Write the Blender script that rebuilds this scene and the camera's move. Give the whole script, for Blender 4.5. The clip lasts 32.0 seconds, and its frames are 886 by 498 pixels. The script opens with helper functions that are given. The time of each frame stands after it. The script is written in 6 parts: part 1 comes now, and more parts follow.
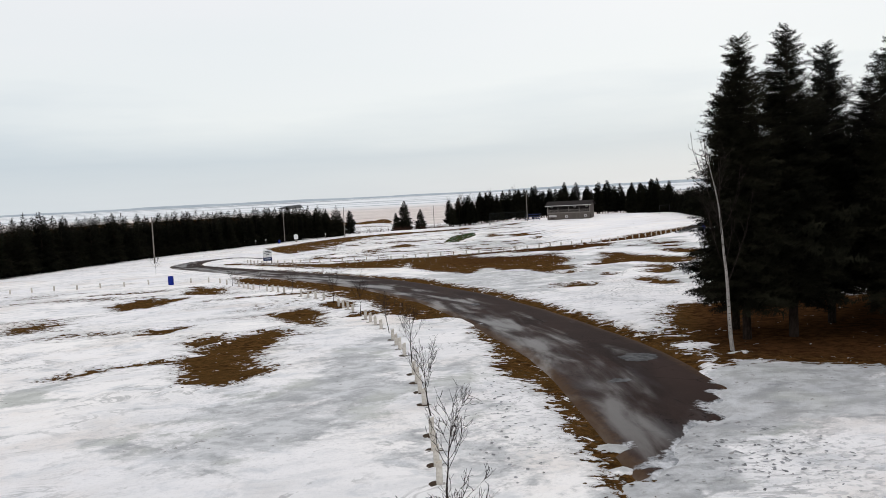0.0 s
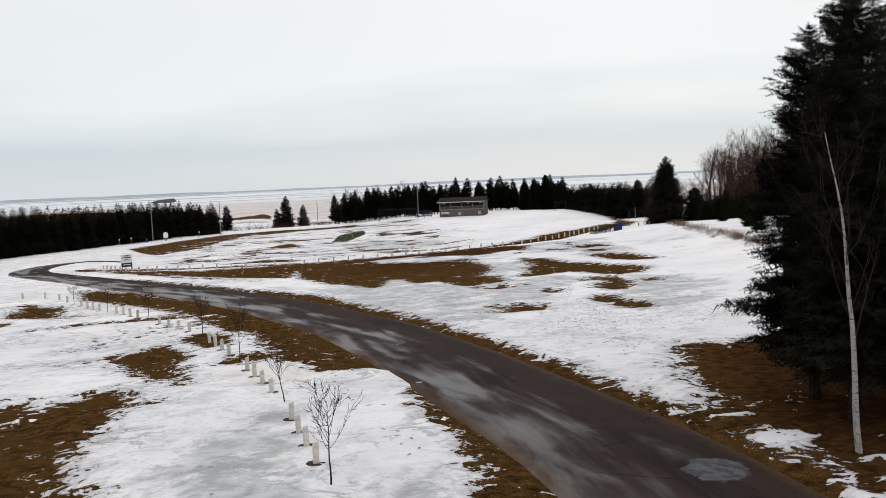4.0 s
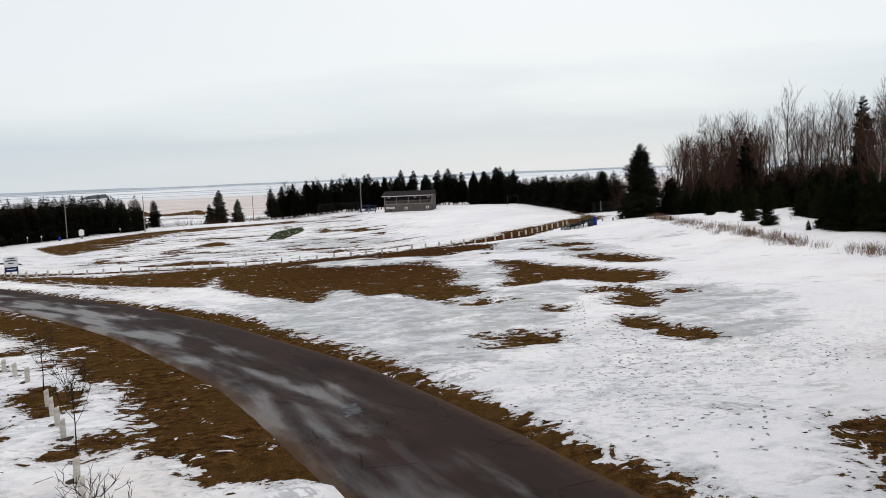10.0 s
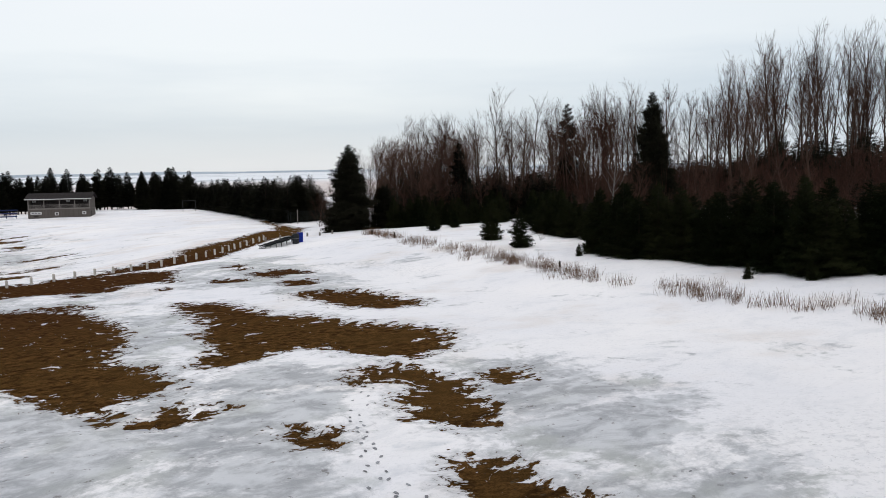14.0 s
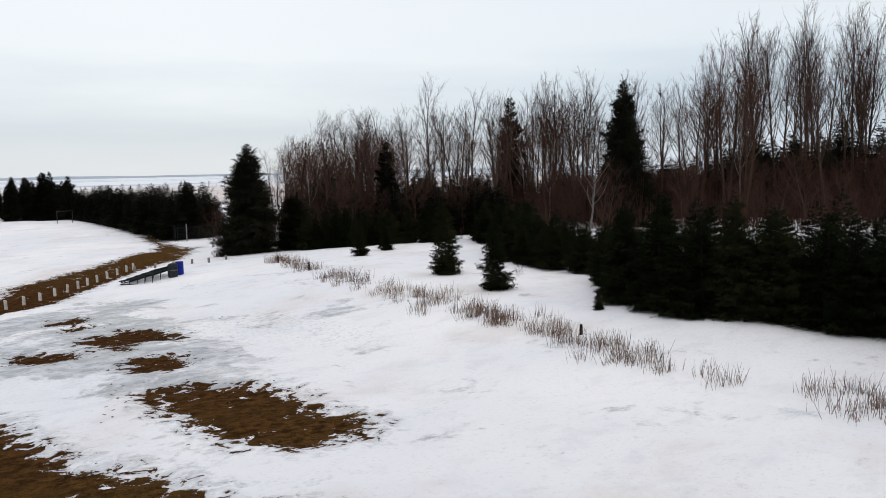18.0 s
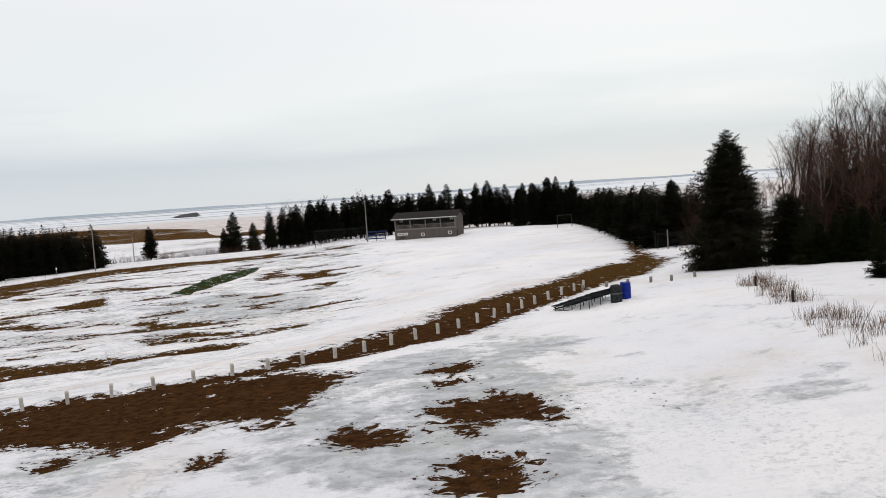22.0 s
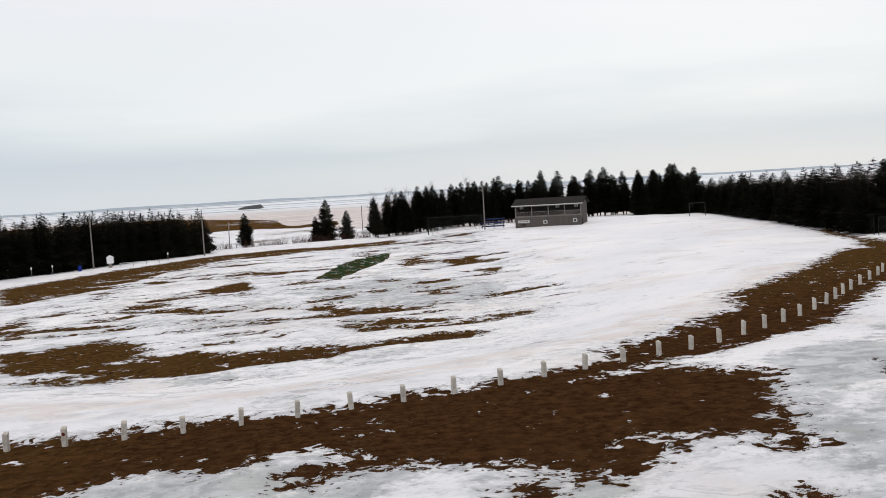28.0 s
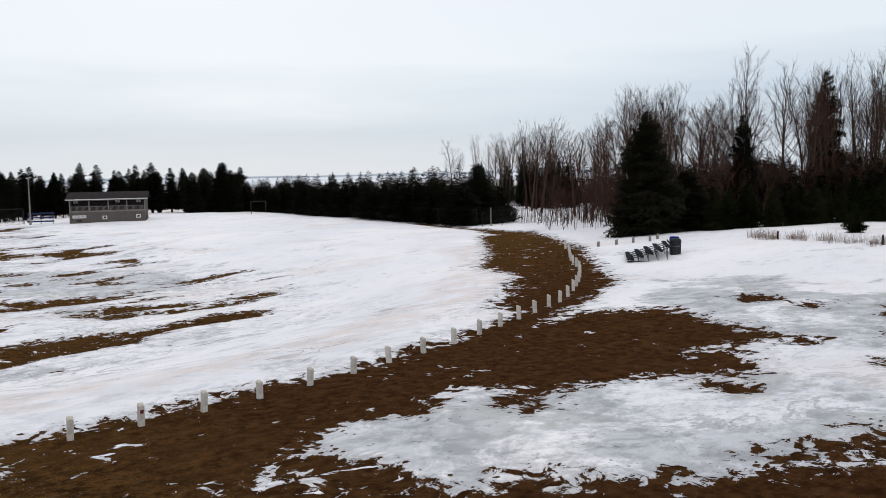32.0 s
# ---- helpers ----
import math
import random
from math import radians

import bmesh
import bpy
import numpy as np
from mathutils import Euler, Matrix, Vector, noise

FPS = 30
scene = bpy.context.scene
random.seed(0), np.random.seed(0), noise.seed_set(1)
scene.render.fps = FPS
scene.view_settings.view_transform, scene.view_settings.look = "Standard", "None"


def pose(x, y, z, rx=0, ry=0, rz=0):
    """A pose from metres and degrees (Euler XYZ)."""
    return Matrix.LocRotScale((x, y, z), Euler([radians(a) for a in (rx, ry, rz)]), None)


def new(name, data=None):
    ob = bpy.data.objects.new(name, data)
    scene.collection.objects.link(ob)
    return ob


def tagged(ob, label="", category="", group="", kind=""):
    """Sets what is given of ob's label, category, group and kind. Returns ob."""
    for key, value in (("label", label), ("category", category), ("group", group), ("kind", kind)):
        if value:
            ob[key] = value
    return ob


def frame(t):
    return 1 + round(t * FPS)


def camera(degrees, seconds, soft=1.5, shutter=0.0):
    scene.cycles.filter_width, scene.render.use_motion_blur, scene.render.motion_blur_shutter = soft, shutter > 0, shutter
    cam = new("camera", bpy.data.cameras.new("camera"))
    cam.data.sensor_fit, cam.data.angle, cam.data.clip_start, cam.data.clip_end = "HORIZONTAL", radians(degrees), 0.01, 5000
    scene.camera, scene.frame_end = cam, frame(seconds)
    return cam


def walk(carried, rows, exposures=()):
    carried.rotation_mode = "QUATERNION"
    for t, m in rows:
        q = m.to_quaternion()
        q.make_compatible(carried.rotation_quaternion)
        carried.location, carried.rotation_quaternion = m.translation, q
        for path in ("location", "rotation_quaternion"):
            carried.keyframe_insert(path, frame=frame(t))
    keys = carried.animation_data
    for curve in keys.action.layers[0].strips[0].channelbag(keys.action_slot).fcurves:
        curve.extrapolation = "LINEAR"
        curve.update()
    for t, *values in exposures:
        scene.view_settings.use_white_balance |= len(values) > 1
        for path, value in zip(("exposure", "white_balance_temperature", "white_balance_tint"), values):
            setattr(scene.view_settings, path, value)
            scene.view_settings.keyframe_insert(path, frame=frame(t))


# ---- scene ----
cam = camera(53.7, 32.0, soft=0.65)
METRES, EYE, TILT, LEAN, TURN = 150.94, 8.0, -1.0, -1.17, 0.0
ROWS = [
    (0.0, 0.0, 0.0, 0.0, -0.19, -2.64, 4.12),
    (0.5, -0.0002, 0.0173, 0.0006, -0.95, -2.76, 4.05),
    (1.0, -0.0015, 0.0333, 0.0014, -1.64, -2.88, 4.03),
    (1.5, -0.0027, 0.05, 0.0019, -3.12, -3.05, 3.93),
    (2.0, -0.0041, 0.0662, 0.0024, -6.48, -3.3, 3.76),
    (2.5, -0.006, 0.0816, 0.0028, -7.65, -3.39, 3.73),
    (3.0, -0.0078, 0.0958, 0.0033, -7.84, -3.44, 3.75),
    (3.5, -0.0095, 0.1087, 0.0038, -7.91, -3.49, 3.8),
    (4.0, -0.0111, 0.1203, 0.004, -7.99, -3.52, 3.82),
    (4.5, -0.0128, 0.1307, 0.0041, -10.48, -3.69, 3.67),
    (6.5, -0.015, 0.166, 0.0024, -11.41, -3.81, 3.72),
    (7.0, -0.0137, 0.1749, 0.0019, -11.43, -3.84, 3.77),
    (7.5, -0.0124, 0.1834, 0.0012, -11.51, -3.85, 3.78),
    (8.0, -0.011, 0.1929, 0.0007, -11.61, -3.91, 3.79),
    (8.5, -0.0092, 0.2038, 0.0003, -11.71, -3.95, 3.78),
    (9.0, -0.007, 0.2173, -0.0001, -11.78, -3.99, 3.8),
    (9.5, -0.0047, 0.2318, -0.0002, -11.83, -4.0, 3.81),
    (10.0, -0.0022, 0.2477, -0.0003, -11.86, -4.05, 3.83),
    (10.5, 0.0006, 0.2647, -0.0005, -13.78, -4.17, 3.73),
    (11.0, 0.0032, 0.2827, -0.0002, -17.51, -4.36, 3.48),
    (11.5, 0.0063, 0.3016, 0.0007, -20.6, -4.58, 3.3),
    (12.0, 0.0103, 0.3214, 0.0014, -22.44, -4.65, 3.2),
    (12.5, 0.0155, 0.3419, 0.0022, -24.22, -4.73, 3.13),
    (13.0, 0.0212, 0.3625, 0.0028, -28.07, -4.89, 2.86),
    (13.5, 0.0274, 0.3834, 0.0032, -32.26, -5.03, 2.57),
    (14.0, 0.0344, 0.4045, 0.0038, -32.9, -5.06, 2.59),
    (14.5, 0.0426, 0.4255, 0.0043, -34.28, -5.08, 2.55),
    (16.5, 0.0825, 0.5047, 0.0056, -37.55, -5.1, 2.48),
    (17.0, 0.0938, 0.5219, 0.0059, -38.48, -5.11, 2.52),
    (17.5, 0.1052, 0.538, 0.0059, -39.01, -5.09, 2.57),
    (18.0, 0.1168, 0.553, 0.0062, -38.76, -5.1, 2.73),
    (18.5, 0.1285, 0.567, 0.0064, -36.59, -5.0, 3.02),
    (19.0, 0.1411, 0.5805, 0.0063, -34.45, -4.85, 3.26),
    (19.5, 0.1524, 0.5932, 0.0064, -32.41, -4.72, 3.53),
    (20.0, 0.1627, 0.6056, 0.0063, -28.49, -4.49, 3.87),
    (20.5, 0.1727, 0.6178, 0.0059, -23.35, -4.15, 4.23),
    (21.0, 0.181, 0.6298, 0.0053, -16.18, -3.66, 4.66),
    (21.5, 0.1886, 0.642, 0.0043, -11.37, -3.3, 4.92),
    (22.0, 0.1941, 0.6533, 0.0039, -5.51, -2.86, 5.17),
    (22.5, 0.1989, 0.6641, 0.0033, -3.0, -2.67, 5.23),
    (23.0, 0.2016, 0.6743, 0.0031, -2.6, -2.66, 5.18),
    (23.5, 0.2013, 0.6823, 0.0022, -2.57, -2.7, 5.15),
    (24.0, 0.199, 0.6902, 0.0012, -2.29, -2.71, 5.07),
    (24.5, 0.1937, 0.6975, -0.0001, -2.08, -2.73, 5.01),
    (26.5, 0.147, 0.7224, -0.0018, -2.23, -2.83, 4.82),
    (27.0, 0.1317, 0.7256, -0.0013, -2.08, -2.86, 4.78),
    (27.5, 0.1156, 0.7274, -0.001, -1.94, -2.86, 4.74),
    (28.0, 0.0988, 0.7285, -0.0009, -1.87, -2.89, 4.66),
    (28.5, 0.0823, 0.7294, -0.001, -3.55, -3.05, 4.55),
    (29.0, 0.0651, 0.7296, -0.001, -13.45, -3.74, 3.97),
    (29.5, 0.0471, 0.7309, -0.0012, -24.12, -4.35, 3.26),
    (30.0, 0.0282, 0.7346, -0.0017, -29.31, -4.58, 2.91),
    (30.5, 0.0094, 0.7398, -0.0022, -31.61, -4.65, 2.75),
    (31.0, -0.0088, 0.7459, -0.0025, -33.78, -4.72, 2.64),
    (31.5, -0.0259, 0.7525, -0.003, -35.22, -4.75, 2.6),
    (32.0, -0.0401, 0.7581, -0.0029, -35.89, -4.79, 2.71),
]
walk(cam, [(t, pose(0, 0, EYE, TILT, LEAN, TURN) @ pose(METRES * x, METRES * y, METRES * z, 90 + pitch, roll, yaw)) for t, x, y, z, yaw, pitch, roll in ROWS],
     exposures=[(0, 0, 6500, 10), (9, 0, 6450, 10), (12, 0, 6350, 10), (17, 0, 6250, 10), (19, 0, 6250, 10), (21, 0, 6450, 10), (23, 0, 6560, 11), (27, 0, 6530, 11), (28.5, 0, 6450, 11), (30, 0, 6280, 10), (32, 0, 6220, 11)])

# ---- world, sun, exposure ----
world = bpy.data.worlds.new("overcast_sky")
scene.world = world
world.use_nodes = True
wn, wl = world.node_tree.nodes, world.node_tree.links
wn.clear()
sky = wn.new("ShaderNodeTexSky")
sky.sky_type, sky.sun_disc = "NISHITA", False
sky.sun_elevation, sky.sun_rotation = radians(32), radians(20)
dim = wn.new("ShaderNodeVectorMath")
dim.operation = "SCALE"
dim.inputs["Scale"].default_value = 0.1
wl.new(sky.outputs[0], dim.inputs[0])
tc = wn.new("ShaderNodeTexCoord")
sep = wn.new("ShaderNodeSeparateXYZ")
wl.new(tc.outputs["Generated"], sep.inputs[0])
stretch = wn.new("ShaderNodeMapping")
stretch.inputs["Scale"].default_value = (1.0, 1.0, 7.0)
wl.new(tc.outputs["Generated"], stretch.inputs[0])
puff = wn.new("ShaderNodeTexNoise")
puff.inputs["Scale"].default_value, puff.inputs["Detail"].default_value, puff.inputs["Roughness"].default_value = 1.7, 5, 0.52
wl.new(stretch.outputs[0], puff.inputs["Vector"])
bend = wn.new("ShaderNodeMath")
bend.operation = "MULTIPLY_ADD"
wl.new(puff.outputs["Fac"], bend.inputs[0])
bend.inputs[1].default_value = 0.18
wl.new(sep.outputs["Z"], bend.inputs[2])
ramp = wn.new("ShaderNodeValToRGB")
for e, (at, col) in zip([ramp.color_ramp.elements[0], ramp.color_ramp.elements[1], *[ramp.color_ramp.elements.new(0.5) for _ in range(3)]],
                        ((0.07, (0.68, 0.745, 0.80)), (1.0, (0.50, 0.52, 0.56)), (0.145, (0.59, 0.665, 0.735)), (0.225, (0.84, 0.875, 0.885)), (0.36, (0.90, 0.90, 0.915)))):
    e.position, e.color = at, (*col, 1)
wl.new(bend.outputs[0], ramp.inputs[0])
mix = wn.new("ShaderNodeMix")
mix.data_type = "RGBA"
mix.inputs["Factor"].default_value = 0.9
wl.new(dim.outputs[0], mix.inputs[6])
wl.new(ramp.outputs[0], mix.inputs[7])
bg = wn.new("ShaderNodeBackground")
bg.inputs["Strength"].default_value = 1.0
wl.new(mix.outputs[2], bg.inputs[0])
wl.new(bg.outputs[0], wn.new("ShaderNodeOutputWorld").inputs[0])

sun_data = bpy.data.lights.new("sun", "SUN")
sun_data.energy, sun_data.angle, sun_data.color = 0.5, radians(40), (1.0, 0.97, 0.93)
sun = new("sun", sun_data)
sun.rotation_euler = (radians(58), 0, radians(-20))


# ---- materials ----
class Nodes:
    """A short way to wire one material."""

    def __init__(self, name, rough=0.8):
        self.m = bpy.data.materials.new(name)
        self.m.use_nodes = True
        self.t = self.m.node_tree
        self.b = self.t.nodes["Principled BSDF"]
        self.b.inputs["Roughness"].default_value = rough
        self.b.inputs["Specular IOR Level"].default_value = 0.3

    def add(self, kind, **settings):
        n = self.t.nodes.new("ShaderNode" + kind)
        for k, v in settings.items():
            setattr(n, k, v)
        return n

    def put(self, value, socket):
        if isinstance(value, (int, float)):
            socket.default_value = value
        elif isinstance(value, tuple):
            socket.default_value = (*value, 1) if len(value) == 3 and socket.type == "RGBA" else value
        else:
            self.t.links.new(value, socket)

    def noise(self, scale, detail=4, rough=0.55, vector=None, warp=0.0):
        n = self.add("TexNoise")
        n.inputs["Scale"].default_value, n.inputs["Detail"].default_value, n.inputs["Roughness"].default_value = scale, detail, rough
        n.inputs["Distortion"].default_value = warp
        self.t.links.new(vector if vector is not None else self.place(), n.inputs["Vector"])
        return n.outputs["Fac"]

    def place(self, scale=None):
        g = self.add("NewGeometry").outputs["Position"]
        if scale is None:
            return g
        m = self.add("Mapping")
        m.inputs["Scale"].default_value = scale
        self.t.links.new(g, m.inputs[0])
        return m.outputs[0]

    def own(self, scale=(1, 1, 1)):
        m = self.add("Mapping")
        m.inputs["Scale"].default_value = scale
        self.t.links.new(self.add("TexCoord").outputs["Object"], m.inputs[0])
        return m.outputs[0]

    def attr(self, name):
        return self.add("Attribute", attribute_name=name).outputs["Fac"]

    def math(self, op, a, b=0.0, c=0.0):
        n = self.add("Math", operation=op)
        for v, s in zip((a, b, c), n.inputs):
            self.put(v, s)
        return n.outputs[0]

    def step(self, v, a, b, lo=0.0, hi=1.0):
        n = self.add("MapRange", interpolation_type="SMOOTHSTEP")
        for x, s in zip((v, a, b, lo, hi), n.inputs):
            self.put(x, s)
        return n.outputs[0]

    def mix(self, f, a, b):
        n = self.add("Mix", data_type="RGBA")
        self.put(f, n.inputs[0]), self.put(a, n.inputs[6]), self.put(b, n.inputs[7])
        return n.outputs[2]

    def random(self):
        return self.add("ObjectInfo").outputs["Random"]

    def bump(self, height, strength=0.3, distance=0.05):
        n = self.add("Bump")
        n.inputs["Strength"].default_value, n.inputs["Distance"].default_value = strength, distance
        self.put(height, n.inputs["Height"])
        self.t.links.new(n.outputs[0], self.b.inputs["Normal"])

    def done(self, colour, rough=None, metal=None):
        self.put(colour, self.b.inputs["Base Color"])
        if rough is not None:
            self.put(rough, self.b.inputs["Roughness"])
        if metal is not None:
            self.put(metal, self.b.inputs["Metallic"])
        return self.m


def plain(name, a, b, scale=6.0, rough=0.7, metal=0.0, bump=0.15, spread=0.0, shine=None):
    """Two close colours worn into each other, with fine relief."""
    n = Nodes(name)
    f = n.step(n.noise(scale, 6, 0.6, n.own()), 0.3, 0.7)
    if spread:
        f = n.math("ADD", f, n.math("MULTIPLY", n.math("SUBTRACT", n.random(), 0.5), spread))
    n.bump(n.noise(scale * 6, 4, 0.6, n.own()), bump, 0.01)
    n.b.inputs["Specular IOR Level"].default_value = shine if shine is not None else 0.5 if rough < 0.3 else 0.12
    return n.done(n.mix(f, a, b), rough, metal)


def ground_material():
    n = Nodes("snow_and_turf")
    bare, ice, green, soil_shade = n.attr("bare"), n.attr("ice"), n.attr("green"), n.attr("soil_shade")
    rag = n.noise(0.40, 10, 0.70, None, 0.9)
    fray = n.noise(1.5, 7, 0.68, None, 0.6)
    edge = n.math("ADD", bare, n.math("ADD", n.math("MULTIPLY_ADD", rag, 4.4, -2.2), n.math("MULTIPLY_ADD", fray, 7.0, -3.5)))
    isle = n.math("MULTIPLY", n.step(n.noise(0.85, 8, 0.66, None, 0.8), 0.60, 0.68), -3.2)
    edge = n.math("ADD", edge, n.math("MULTIPLY", isle, n.math("SUBTRACT", 1.0, n.math("MULTIPLY", soil_shade, 0.5))))
    mask = n.step(edge, -0.05, 0.10)
    rim = n.step(edge, -1.5, 0.0)
    # turf
    g1, g2, g3 = n.noise(0.30, 4, 0.6), n.noise(2.2, 7, 0.72), n.noise(17.0, 5, 0.78)
    turf = n.mix(n.step(g2, 0.36, 0.64), (0.036, 0.019, 0.008), (0.158, 0.080, 0.026))
    turf = n.mix(n.math("MULTIPLY", n.step(g1, 0.44, 0.60), 0.65), turf, (0.104, 0.056, 0.019))
    turf = n.mix(n.math("MULTIPLY", n.step(g3, 0.46, 0.60), 0.75), turf, (0.028, 0.016, 0.006))
    # darker soil tint; under the spruces it carries their shade as colour
    turf = n.mix(n.math("MULTIPLY", soil_shade, 0.8), turf, n.mix(n.step(n.math("MULTIPLY_ADD", g2, 0.7, n.math("MULTIPLY", g3, 0.3)), 0.38, 0.62), (0.032, 0.0145, 0.007), (0.082, 0.036, 0.0155)))
    turf = n.mix(n.math("MULTIPLY", green, n.step(n.noise(1.2, 5), 0.35, 0.55)), turf, (0.014, 0.048, 0.020))
    # snow
    at = n.add("SeparateXYZ")
    n.put(n.place(), at.inputs[0])
    thin = n.step(at.outputs["X"], 30, 14, 0.08, 1.0)
    s1, s2, s3 = n.noise(0.06, 4, 0.5), n.noise(0.55, 6, 0.62, n.place((0.85, 1.1, 1)), 0.4), n.noise(6.0, 6, 0.72)
    snow = n.mix(n.step(s1, 0.35, 0.7), (0.815, 0.805, 0.83), (0.91, 0.885, 0.88))
    snow = n.mix(n.math("MULTIPLY", n.step(s2, 0.50, 0.70), n.math("MULTIPLY_ADD", thin, 0.42, 0.15)), snow, (0.47, 0.50, 0.545))
    dirt = n.math("MULTIPLY", n.step(n.noise(0.11, 5, 0.6), 0.50, 0.68), 0.45)
    snow = n.mix(dirt, snow, (0.68, 0.61, 0.56))
    lane = n.math("MULTIPLY", n.attr("lane"), n.step(n.noise(0.5, 5, 0.6), 0.34, 0.62))
    snow = n.mix(n.math("MULTIPLY", lane, 0.6), snow, (0.70, 0.60, 0.54))
    snow = n.mix(n.math("MULTIPLY", n.step(s3, 0.52, 0.70), 0.28), snow, (0.46, 0.47, 0.50))
    crust = n.noise(0.35, 7, 0.62, n.place((0.75, 1.1, 1)), 0.8)
    melt = n.step(n.math("ABSOLUTE", n.math("SUBTRACT", crust, 0.5)), 0.035, 0.004)
    melt = n.math("MULTIPLY", n.math("MULTIPLY", melt, thin), n.step(n.noise(0.16, 5, 0.6), 0.46, 0.62))
    snow = n.mix(n.math("MULTIPLY", melt, 0.62), snow, (0.27, 0.275, 0.285))
    snow = n.mix(n.math("MULTIPLY", n.step(crust, 0.50, 0.62), n.math("MULTIPLY", thin, 0.26)), snow, (0.48, 0.50, 0.53))
    # trodden and sun-pitted snow, with the pits' shade put into the colour
    trod = n.attr("trod")
    pit = n.step(n.noise(3.4, 3, 0.5, n.place((0.9, 1.1, 1)), 0.5), 0.53, 0.64)
    snow = n.mix(n.math("MULTIPLY", n.math("MULTIPLY", pit, trod), 0.65), snow, (0.44, 0.445, 0.47))
    snow = n.mix(n.math("MULTIPLY", n.math("MULTIPLY", n.step(n.noise(5.5, 4, 0.6), 0.62, 0.68), trod), 0.8), snow, (0.16, 0.15, 0.15))
    icy = n.step(n.math("ADD", n.math("MULTIPLY", ice, 0.85), n.math("ADD", n.math("MULTIPLY_ADD", n.noise(0.25, 8, 0.66, None, 0.5), 3.6, -1.85), n.math("MULTIPLY_ADD", n.noise(1.6, 6, 0.7), 1.6, -0.8))), 0.25, 0.85)
    slick = n.mix(n.step(n.noise(0.8, 7, 0.66, n.place((0.9, 1.1, 1)), 0.4), 0.38, 0.62), (0.275, 0.285, 0.305), (0.565, 0.575, 0.595))
    slick = n.mix(n.math("MULTIPLY", n.step(n.noise(0.20, 3), 0.48, 0.66), 0.55), slick, (0.42, 0.44, 0.39))
    slick = n.mix(n.math("MULTIPLY", n.step(ice, 1.0, 1.6), 0.7), slick, n.mix(n.step(n.noise(0.9, 6, 0.66), 0.38, 0.62), (0.20, 0.205, 0.215), (0.50, 0.515, 0.54)))
    snow = n.mix(n.math("MULTIPLY", icy, 0.85), snow, slick)
    snow = n.mix(n.math("MULTIPLY", rim, 0.5), snow, (0.37, 0.375, 0.385))
    speck = n.math("MULTIPLY", n.step(n.noise(2.6, 5, 0.6), 0.635, 0.68), n.math("ADD", n.math("MULTIPLY", icy, 0.55), n.math("MULTIPLY", rim, 0.75)))
    snow = n.mix(speck, snow, (0.060, 0.040, 0.022))
    col = n.mix(mask, snow, turf)
    rough = n.math("ADD", n.math("MULTIPLY", icy, -0.25), 0.75)
    rough = n.math("ADD", rough, n.math("MULTIPLY", mask, 0.25))
    n.put(n.math("MULTIPLY", n.math("SUBTRACT", 1.0, mask), 0.16), n.b.inputs["Specular IOR Level"])
    s2 = n.math("SUBTRACT", s2, n.math("MULTIPLY", n.math("MULTIPLY", pit, trod), 0.5))
    lift = n.math("ADD", n.math("MULTIPLY", mask, -0.6), n.math("ADD", n.math("MULTIPLY", s3, 0.55), n.math("MULTIPLY", s2, 0.9)))
    lift = n.math("ADD", lift, n.math("MULTIPLY", n.math("MULTIPLY", g3, mask), 1.2))
    n.bump(lift, 0.8, 0.12)
    return n.done(col, rough)


